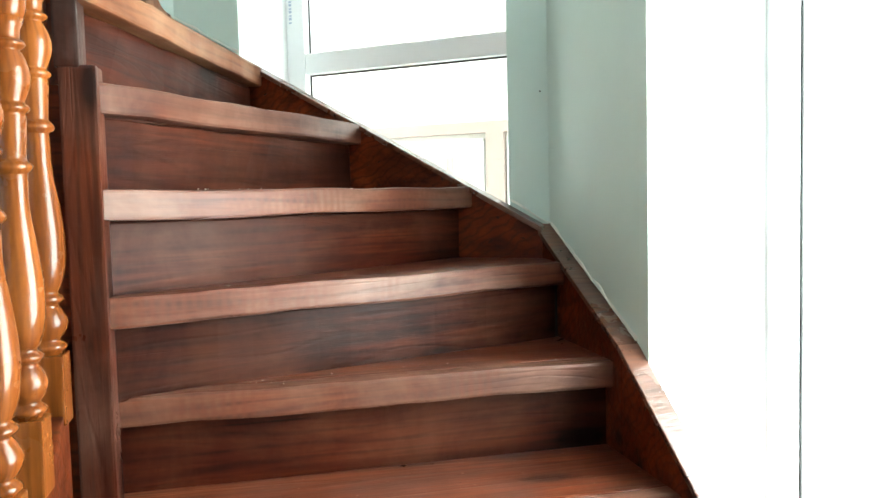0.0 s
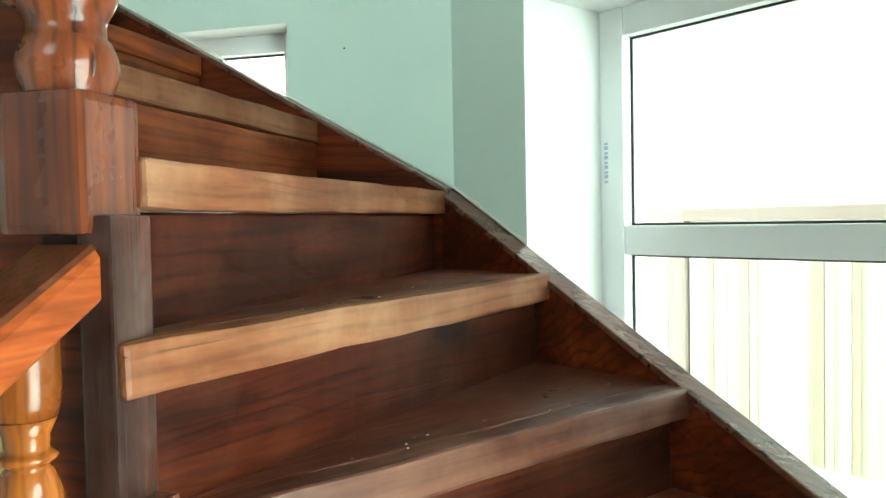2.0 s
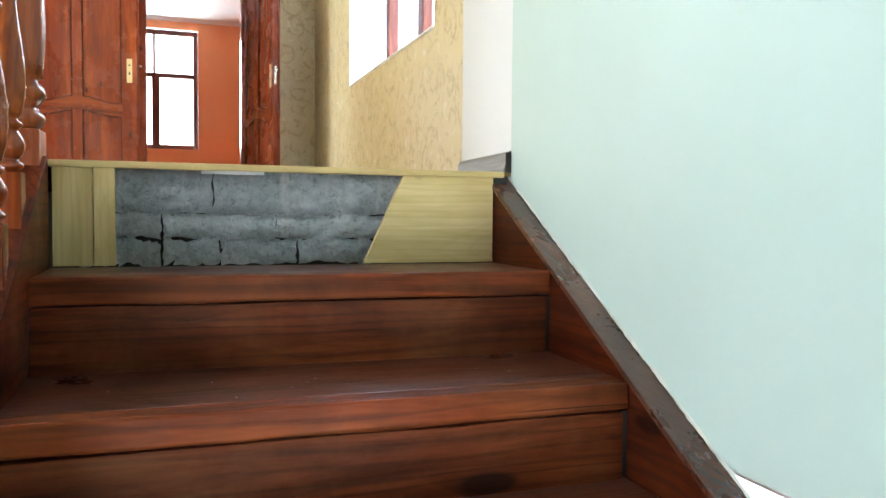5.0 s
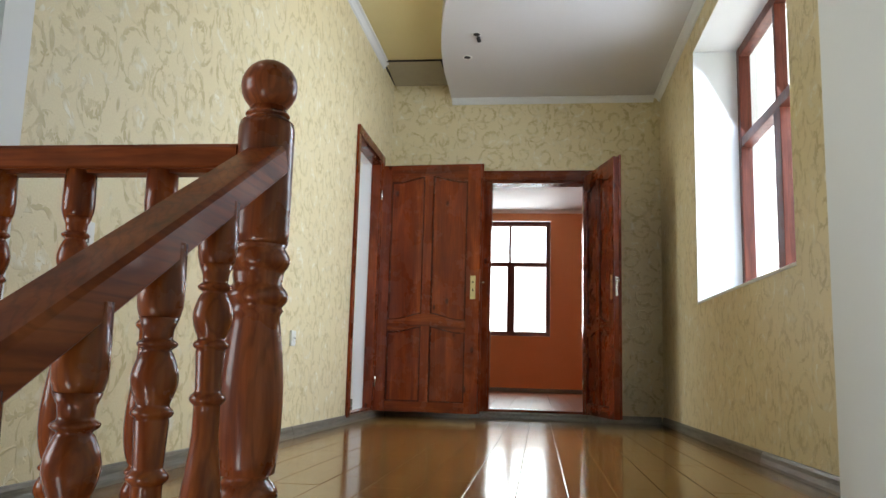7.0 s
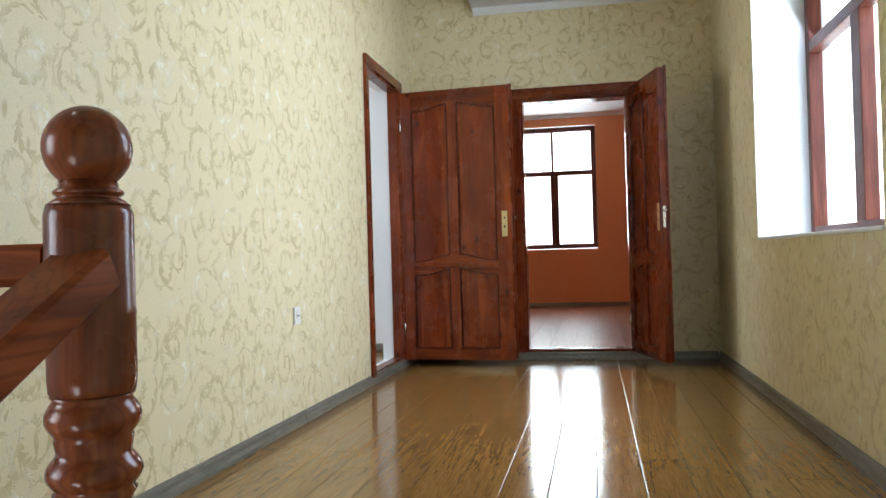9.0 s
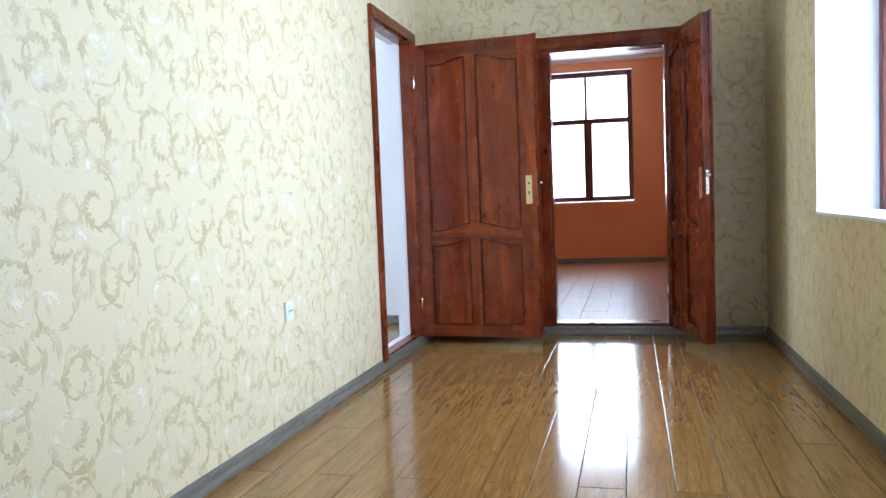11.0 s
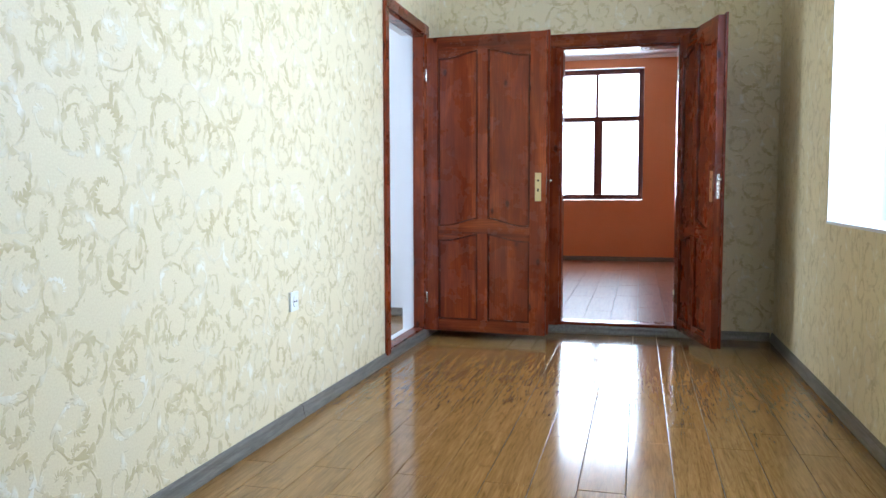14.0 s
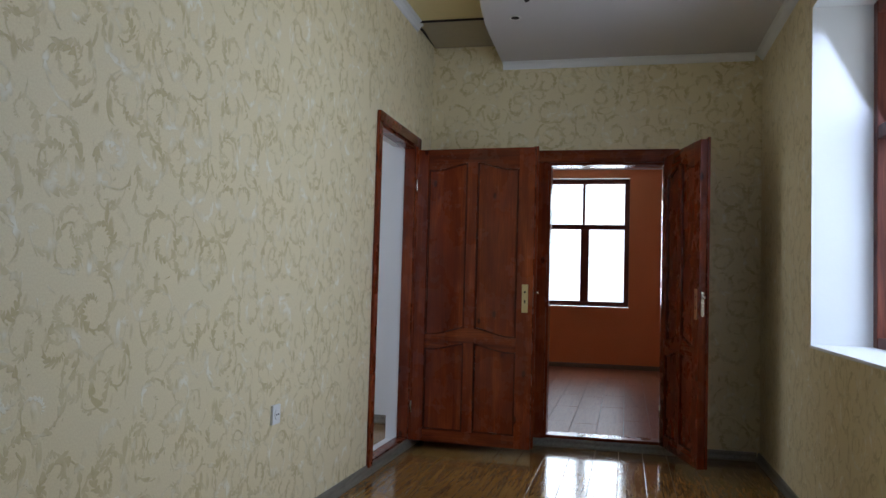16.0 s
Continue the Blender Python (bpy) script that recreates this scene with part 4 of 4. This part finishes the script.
def window(name, label, m, width, z0, z1, transom, mullions_up, mullions_low, mat, bar=0.055, deep=0.06, gasket=True):
    """A window in its opening: local x along the wall, y outward."""
    w = tagged(thing(name, label, "window", m=m), kind="structure")
    for a, b in ((0, bar), (width - bar, width)):
        part("stile", box(a, b, 0, deep, z0, z1, 0.005), mat, w)
    for a, b in ((z0, z0 + bar), (z1 - bar, z1), (transom - bar / 2, transom + bar / 2)):
        part("rail", box(bar, width - bar, 0.002, deep - 0.002, a, b, 0.005), mat, w)
    for lo, hi, mulls in ((z0 + bar, transom - bar / 2, mullions_low), (transom + bar / 2, z1 - bar, mullions_up)):
        edges = [bar, *[v for c, t in mulls for v in (c - t / 2, c + t / 2)], width - bar]
        for c, t in mulls:
            part("mullion", box(c - t / 2, c + t / 2, 0.004, deep - 0.004, lo, hi, 0.005), mat, w)
        for a, b in zip(edges[::2], edges[1::2]):
            if b - a < 0.03:
                continue
            g = part("pane", box(a, b, deep * 0.5, deep * 0.5 + 0.004, lo, hi), GLASS, w)
            g.visible_shadow = False
            if gasket:
                q = bmesh.new()
                for bx in ((a, a + 0.005, lo, hi), (b - 0.005, b, lo, hi), (a, b, lo, lo + 0.005), (a, b, hi - 0.005, hi)):
                    add_box(q, bx[0], bx[1], deep * 0.5 - 0.006, deep * 0.5 - 0.002, bx[2], bx[3])
                part("gasket", q, GASKET, w, "black rubber gasket")
    return w


def basis(origin, along, out):
    a, o = Vector((*along, 0)).normalized(), Vector((*out, 0)).normalized()
    return Matrix(((a.x, o.x, 0, origin[0]), (a.y, o.y, 0, origin[1]), (0, 0, 1, 0), (0, 0, 0, 1)))


wd = CORN + DIAG * 0.241 + DIAG_OUT * 0.245
win1 = window("window_1", "white plastic window above the winders", basis(wd, DIAG[:2], DIAG_OUT[:2]), 0.828, 0.95, 2.365, 1.838, [], [], PVC, 0.066, 0.07)
marks = bmesh.new()
for k in range(9):
    add_box(marks, 0.012, 0.022, -0.0006, 0.0, 1.97 + 0.011 * k, 1.975 + 0.011 * k + 0.003 * (k % 2))
part("printed_marks", marks, plain("blue_ink", (0.42, 0.50, 0.62), 0.6), win1, "small unreadable blue printing")
window("window_2", "white plastic window beside the lower flight", basis((X_RIGHT + 0.25, 0.70), (0, 1), (1, 0)), 0.918, 0.55, 2.37, 1.85, [], [], PVC, 0.062, 0.07)
window("window_3", "low white plastic window half hidden by the string", basis((CORN.x - 0.423, Y_STAIR + 0.085), (-1, 0), (0, 1)), 0.827, 1.45, 2.391, 1.75, [], [(0.42, 0.06)], PVC, 0.05, 0.06)
window("window_4", "brown wooden hall window in a deep white reveal", basis((X_JOG - 1.35, Y_RIGHT + 0.27), (-1, 0), (0, 1)), 1.887, 3.683, 5.33, 4.70, [(1.10, 0.04)], [(1.10, 0.12)], SASH, 0.062, 0.07, False)
window("window_5", "brown wooden window in the orange room", basis((X_ROOM - 0.10, 1.20), (0, 1), (-1, 0)), 1.16, 3.715, 5.42, 4.775, [(0.56, 0.035)], [(0.58, 0.11)], SASH, 0.065, 0.07, False)
tagged(part("window_sill", box(X_JOG - 1.35, X_JOG - 3.237, Y_RIGHT - 0.006, Y_RIGHT + 0.27, 3.683, 3.698, 0.004), WHITE_PAINT), "white painted sill of the hall window", kind="structure")

# ---- doors ----


def arch(s):
    return math.sin(math.pi * min(1, max(0, (s - 0.06) / 0.88))) ** 2


def door_leaf(name, label, m, width, height, handle_side=1):
    """A framed leaf: local x from the hinge, y its thickness, z up. Curved rails over four sunk panels."""
    d = thing(name, label, "door", m=m)
    t, st, sf = 0.042, 0.082, 0.105
    part("stile", box(0, st, 0, t, 0, height, 0.004), DOOR_V, d)
    part("stile", box(width - sf, width, 0, t, 0, height, 0.004), DOOR_V, d)
    part("rebate_lip", box(width - 0.02, width + 0.013, t + 0.0005, t + 0.013, 0.002, height + 0.012, 0.003), DOOR_V, d, "overlapping lip along the closing edge")
    x0, x1 = st, width - sf
    zl, zm, zt, zb = height * 0.315, height * 0.362, height - 0.138, 0.078

    def curved(lo, hi):
        pts = []
        n = 18
        for k in range(n + 1):
            s = k / n
            pts.append(Vector((x0 + (x1 - x0) * s, 0.001, lo(s))))
        for k in range(n, -1, -1):
            s = k / n
            pts.append(Vector((x0 + (x1 - x0) * s, 0.001, hi(s))))
        return prism(pts, (0, t - 0.002, 0))

    part("top_rail", curved(lambda s: zt + 0.048 * arch(s), lambda s: height), DOOR_H, d)
    part("middle_rail", curved(lambda s: zl + 0.045 * arch(s), lambda s: zm + 0.052 * arch(s)), DOOR_H, d)
    part("bottom_rail", box(x0, x1, 0.001, t - 0.001, 0, zb, 0.003), DOOR_H, d)
    xc, hm = (x0 + x1) / 2 - 0.004, 0.034
    part("muntin", box(xc - hm, xc + hm, 0.002, t - 0.002, zb - 0.002, zl + 0.05, 0.004), DOOR_V, d)
    part("muntin", box(xc - hm, xc + hm, 0.002, t - 0.002, zm + 0.04, zt + 0.055, 0.004), DOOR_V, d)
    for a, b in ((x0, xc - hm), (xc + hm, x1)):
        for lo, low_arch, hi, top in ((zb, 0.0, zl, 0.045), (zm, 0.052, zt, 0.048)):
            rise = lambda x: arch((x - x0) / (x1 - x0))
            xs_ = [a - 0.004 + (b - a + 0.008) * k / 12 for k in range(13)]
            pts = [Vector((x, 0.014, lo - 0.006 + low_arch * rise(x))) for x in xs_] + [Vector((x, 0.014, hi + 0.006 + top * rise(x))) for x in xs_[::-1]]
            part("panel", prism(pts, (0, t - 0.028, 0)), DOOR_V, d)
            # beads in the darkened tone, giving the panel edges their painted shade lines
            for x in (a, b - 0.011):
                part("moulding", box(x, x + 0.011, 0.004, t - 0.004, lo + low_arch * rise(x + 0.005), hi + top * rise(x + 0.005), 0.004), DOOR_BEAD_SHADE, d)
            for base, amount, thick in ((hi, top, -0.010), (lo, low_arch, 0.010)):
                q = [Vector((a + 0.011 + (b - a - 0.022) * k / 10, 0.005, 0)) for k in range(11)]
                for v in q:
                    v.z = base + amount * rise(v.x)
                part("moulding", prism([*q, *[v + Vector((0, 0, thick)) for v in q[::-1]]], (0, t - 0.010, 0)), DOOR_BEAD_SHADE, d)
    lx = width - 0.05
    for y, s in ((-0.003, -1), (t + 0.001, 1)):
        plate = part("lock_plate", box(lx - 0.02, lx + 0.02, y, y + 0.003, height * 0.505 - 0.11, height * 0.505 + 0.07, 0.001), BRASS, d, "pale metal lock plate")
        part("keyhole", box(lx - 0.005, lx + 0.005, y - 0.0006 if s < 0 else y + 0.003, y if s < 0 else y + 0.0036, height * 0.505 - 0.05, height * 0.505 - 0.03), DARK, plate)
        part("spindle_hole", box(lx - 0.006, lx + 0.006, y - 0.0006 if s < 0 else y + 0.003, y if s < 0 else y + 0.0036, height * 0.505 + 0.015, height * 0.505 + 0.027), DARK, plate)
    part("lock_face", box(width - 0.0005, width + 0.002, 0.012, t - 0.012, height * 0.505 - 0.09, height * 0.505 + 0.05), STEEL, d, "bright lock face on the edge")
    k = part("knob", lathe([(0.004, 0), (0.004, 0.018), (0.009, 0.02), (0.011, 0.028), (0.006, 0.034)], 12), STEEL, d, "small steel spindle end")
    k.matrix_basis = Matrix.Translation((width, t * 0.5, height * 0.505 + 0.02)) @ Euler((0, radians(90), 0)).to_matrix().to_4x4()
    for z in (0.22, height - 0.24):
        part("hinge", lathe([(0.007, z - 0.04), (0.008, z - 0.038), (0.008, z + 0.038), (0.007, z + 0.04)], 10), STEEL, d)
    return d


def along(p, q, z):
    """Pose of a leaf hinged at p with its free edge towards q."""
    d = (Vector((*q, 0)) - Vector((*p, 0))).normalized()
    return Matrix(((d.x, -d.y, 0, p[0]), (d.y, d.x, 0, p[1]), (0, 0, 1, z), (0, 0, 0, 1)))


LEAF_H = 1.932
door_leaf("door_leaf", "open red-brown panelled wooden door beside the side doorway", along((-6.353, 0.945), (-6.295, 1.748), FLOOR + 0.002), 0.803, LEAF_H)
door_leaf("door_leaf", "open red-brown panelled wooden door of the far room", along((-6.742, 2.556), (-6.055, 2.742), FLOOR + 0.010), 0.697, LEAF_H - 0.015)


def door_frame(name, label, m, width, height, deep, trim=0.05):
    """Lining and architrave: local x along the wall from the opening's edge, y into the wall."""
    f = tagged(thing(name, label, "door frame", m=m), kind="structure")
    for a, b in ((0, 0.028), (width - 0.028, width)):
        part("jamb", box(a, b, -0.004, deep, 0, height, 0.002), DOOR_V, f)
    part("head", box(0.028, width - 0.028, -0.004, deep, height - 0.028, height, 0.002), DOOR_H, f)
    for a, b in ((-trim, 0.012), (width - 0.012, width + trim)):
        part("architrave", box(a, b, -0.02, -0.002, 0, height + trim, 0.004), DOOR_V, f)
    part("architrave", box(-trim + 0.001, width + trim - 0.001, -0.024, -0.0025, height - 0.012, height + trim + 0.001, 0.004), DOOR_H, f)
    part("threshold", box(0.028, width - 0.028, 0.0, deep, 0, 0.022, 0.005), DOOR_H, f)
    return f


door_frame("door_1", "red-brown varnished frame of the side doorway", Matrix.Translation((0, 0, FLOOR)) @ basis((-5.55, Y_LEFT), (-1, 0), (0, -1)), 0.81, 1.965, 0.07)
door_frame("door_2", "red-brown varnished frame of the far doorway", Matrix.Translation((0, 0, FLOOR)) @ basis((X_END, 1.775), (0, 1), (-1, 0)), 0.81, 1.915, 0.14, 0.075)

# ---- floors: planks ----


def planks(parent, x0, x1, y0, y1, wide, long, mat, z, seed=1, joints=()):
    """Boards along x with eased edges; joints names the end joints of even and odd rows."""
    rnd = random.Random(seed)
    meshes = {}
    b, row = y0, 0
    while b < y1 - 0.01:
        w = min(wide, y1 - b)
        a = joints[row % 2] - long * math.ceil((joints[row % 2] - x0) / long) if joints else x0 - rnd.random() * long
        while a < x1:
            s, e = max(a, x0), min(a + long, x1)
            if e - s > 0.03:
                key = (round(e - s, 3), round(w, 3))
                if key not in meshes:
                    g = 0.0011
                    meshes[key] = finish("plank", box(g, e - s - g, g, w - g, -0.008, 0, 0.0018), mat)
                ob = new("plank", meshes[key])
                ob.parent = parent
                ob.location = (s, b, z)
                ob.rotation_euler = (radians(rnd.uniform(-0.07, 0.07)), radians(rnd.uniform(-0.02, 0.02)), 0)
            a += long
        b += wide
        row += 1


# skirtings
def skirting(name, p, q, inward, label="grey wood-effect skirting board"):
    p, q, n = Vector((*p, floor_z(p[0]))), Vector((*q, floor_z(q[0]))), Vector((*inward, 0))
    shape = [(0.0, 0.0), (0.020, 0.0), (0.020, 0.012), (0.013, 0.03), (0.012, 0.046), (0.006, 0.056), (0.0, 0.058)]
    ob = part(name, prism([p + n * a + Vector((0, 0, b)) for a, b in shape], q - p), SKIRT)
    return tagged(ob, label, kind="structure")


skirting("baseboard_left_near", (X_TOP - 0.06, Y_LEFT), (-4.36, Y_LEFT), (0, 1))
skirting("baseboard_left_mid", (-4.364, Y_LEFT), (-5.56, Y_LEFT), (0, 1))
skirting("baseboard_left_far", (-5.563, Y_LEFT), (X_END, Y_LEFT), (0, 1), "grey skirting board running on under the raised side doorway")
skirting("baseboard_end", (X_END, Y_LEFT + 0.02), (X_END, Y_RIGHT - 0.02), (1, 0), "grey skirting board across the raised sill of the far doorway")
skirting("baseboard_side_room", (-6.896, -2.0), (-6.896, Y_LEFT - 0.16), (1, 0))
skirting("baseboard_right_far", (X_END, Y_RIGHT), (-4.0, Y_RIGHT), (0, -1))
skirting("baseboard_right_near", (-3.996, Y_RIGHT), (X_JOG - 0.0, Y_RIGHT), (0, -1))
skirting("baseboard_pier", (X_TOP - 0.0, Y_STAIR), (X_JOG, Y_STAIR), (0, -1), "short cut length of grey skirting at the stair head")
skirting("baseboard_room_end", (X_ROOM, -0.6), (X_ROOM, 3.55), (1, 0))
skirting("baseboard_room_right", (X_END - 0.16, 3.55), (X_ROOM + 0.02, 3.55), (0, -1))

# cornices
def cornice(name, p, q, inward, z):
    p, q, n = Vector((*p, z)), Vector((*q, z)), Vector((*inward, 0))
    shape = [(0, 0), (0.05, 0), (0.05, -0.008), (0.032, -0.014), (0.018, -0.03), (0.012, -0.042), (0, -0.048)]
    return tagged(part(name, prism([p + n * a + Vector((0, 0, b)) for a, b in shape], q - p), WHITE_PAINT), "white moulded ceiling cornice", kind="structure")


cornice("cornice_end", (X_END, 1.445), (X_END, Y_RIGHT - 0.05), (1, 0), CEIL_LOW)
cornice("cornice_right", (X_END, Y_RIGHT), (X_JOG, Y_RIGHT), (0, -1), CEIL_LOW)
cornice("cornice_left", (-6.30, Y_LEFT), (X_TOP - 0.22, Y_LEFT), (0, 1), CEIL_HIGH)
cornice("cornice_room", (X_ROOM, -0.6), (X_ROOM, 3.55), (1, 0), 5.58)
cornice("cornice_room_right", (X_END - 0.14, 3.55), (X_ROOM + 0.05, 3.55), (0, -1), 5.58)

# stepped plaster border on the ceiling of the far room
structure("ceiling_room_border", prism([Vector(p) for p in ((-10.65, -0.6, 5.50), (-10.65, 1.98, 5.50), (-10.25, 2.0, 5.50), (-10.05, 2.45, 5.50), (-7.6, 2.45, 5.50), (-7.6, -0.6, 5.50))], (0, 0, 0.08)), CEILING)

# ceiling hatch
hatch = thing("ceiling_hatch", "dull grey ceiling hatch with a ragged dark gap round it", "hatch")
part("panel", prism([Vector((-6.75, 0.945, 5.655)), Vector((-6.24, 0.96, 5.672)), Vector((-6.24, 1.40, 5.672)), Vector((-6.75, 1.43, 5.655))], (0, 0, 0.012), 0.002), plain("dull_board", (0.40, 0.35, 0.24), 0.8), hatch)
for a in ((-6.765, -6.75, 0.935, 1.44), (-6.24, -6.225, 0.935, 1.42), (-6.75, -6.24, 0.933, 0.947), (-6.75, -6.24, 1.405, 1.44)):
    part("gap", box(a[0], a[1], a[2], a[3], 5.668, 5.679), DARK, hatch)

# recessed lamp holes with dangling fittings
for k, (x, y) in enumerate(((-5.43, 1.76), (-5.83, 1.66))):
    spot = thing("ceiling_spot_hole", "empty recessed lamp hole with loose wire" if k == 0 else "empty recessed lamp hole in the white ceiling", "light fitting", "ceiling lamp holes", pose(x, y, CEIL_LOW))
    part("rim", lathe([(0.034, -0.002), (0.036, -0.004), (0.028, -0.005), (0.026, -0.002)], 20), PLASTIC, spot)
    part("hole", lathe([(0.024, -0.003), (0.024, -0.006)], 20), DARK, spot)
    if k == 0:
        w = part("lamp_holder", lathe([(0.012, -0.06), (0.014, -0.055), (0.014, -0.025), (0.006, -0.02), (0.004, -0.004)], 12), DARK, spot)
        w.rotation_euler = (radians(20), radians(15), 0)

# socket and switch
sock = thing("wall_socket", "pale plastic double socket low on the papered wall", "socket", m=pose(-4.295, Y_LEFT, 3.385))
part("plate", box(-0.036, 0.036, 0.0, 0.012, -0.04, 0.04, 0.005), PLASTIC, sock)
part("insert", lathe([(0.022, 0.0), (0.022, 0.006), (0.019, 0.004)], 18), PLASTIC, sock, "round socket insert", Matrix.Translation((0, 0.010, 0)) @ Euler((radians(-90), 0, 0)).to_matrix().to_4x4())
for dx in (-0.009, 0.009):
    part("pin_hole", box(dx - 0.003, dx + 0.003, 0.0145, 0.0165, -0.003, 0.003), DARK, sock)
switch = thing("light_switch", "white plastic light switch on the papered wall", "switch", m=pose(-2.372, Y_LEFT, 3.605))
part("plate", box(-0.04, 0.04, 0.0, 0.010, -0.042, 0.042, 0.006), PLASTIC, switch)
part("rocker", box(-0.022, 0.022, 0.010, 0.016, -0.03, 0.03, 0.003), PLASTIC, switch, "grey-edged rocker")
part("marker", box(-0.003, 0.003, 0.0162, 0.017, -0.024, -0.006), GASKET, switch)

# ---- outside ----
haze = bpy.data.materials.new("white_haze")
haze.use_nodes = True
hb = haze.node_tree.nodes["Principled BSDF"]
hb.inputs["Base Color"].default_value = (0.8, 0.8, 0.8, 1)
hb.inputs["Emission Color"].default_value = (0.95, 0.98, 1.0, 1)
hb.inputs["Emission Strength"].default_value = 3.0
structure("backdrop_hall", box(-18.0, -0.9, 5.6, 5.62, -0.1, 14.0), haze, "white hazy sky beyond the hall window")
structure("backdrop_room", box(-14.5, -14.52, -2.0, 5.0, 2.4, 7.5), haze, "white hazy sky beyond the far window")
structure("backdrop_stair", box(3.2, 3.22, -1.5, 4.2, 0.0, 4.6), haze, "white hazy sky beyond the stair window")
house = thing("neighbour_house", "pale rendered house with brown band and white glazed porch windows", "house", m=Matrix.Translation((0, 0, -0.16)) @ basis((-1.0, 7.2), DIAG[:2], DIAG_OUT[:2]))

part("wall", box(-1.5, 6, 0.4, 3.0, 0, 5.2), FACADE, house)
part("roof", prism([Vector((-1.8, -0.1, 5.2)), Vector((-1.8, 3.4, 5.2)), Vector((-1.8, 1.6, 6.4))], (8.1, 0, 0)), BROWN_TRIM, house)
part("band", box(-1.5, 6, 0.33, 0.40, 2.02, 2.10), BROWN_TRIM, house, "weathered brown band")
for k in range(5):
    a = -1.35 + 1.52 * k
    w = part("porch_window", box(a, a + 1.34, 0.36, 0.398, 0.42, 1.98), PVC, house, "white frame with beige blinds behind")
    for c in range(2):
        pane = part("pane", box(a + 0.13 + 0.62 * c, a + 0.59 + 0.62 * c, 0.352, 0.362, 0.56, 1.86), BEIGE, w)
        for k2 in range(6):
            q0 = a + 0.135 + 0.62 * c + 0.076 * k2
            part("blind_strip", box(q0, q0 + 0.048 + 0.02 * (k2 % 2), 0.343 - 0.002 * (k2 % 3), 0.351, 0.57, 1.85, 0.002), (FACADE, BEIGE, SAND)[(k2 * 2 + c + k) % 3], pane)
    part("pier", box(a - 0.15, a - 0.02, 0.33, 0.40, 0, 2.02), BROWN_TRIM, house, "brown timber upright")

# ---- floors of many pieces ----
tilt = Matrix.Translation((X_TOP, 0, floor_z(X_TOP))) @ Euler((0, -math.atan(SLOPE), 0)).to_matrix().to_4x4()
hall_floor = tagged(thing("floor", "glossy oak laminate floor of the hall", "floor", m=tilt), kind="structure")
planks(hall_floor, X_END - X_TOP, 0.0, 0.918, Y_RIGHT, 0.153, 0.785, LAMINATE, 0.0, 4, (-4.60 - X_TOP, -4.37 - X_TOP))
part("front_lip", box(-0.004, 0.028, 1.745, 2.80, -0.014, 0.001, 0.004), PINE, hall_floor, "raw front edge of the landing")
room_floor = tagged(thing("floor_room", "reddish laminate floor of the orange room", "floor"), kind="structure")
planks(room_floor, X_ROOM, X_END - 0.14, -0.6, 3.55, 0.195, 0.785, LAMINATE_RED, FLOOR, 9)
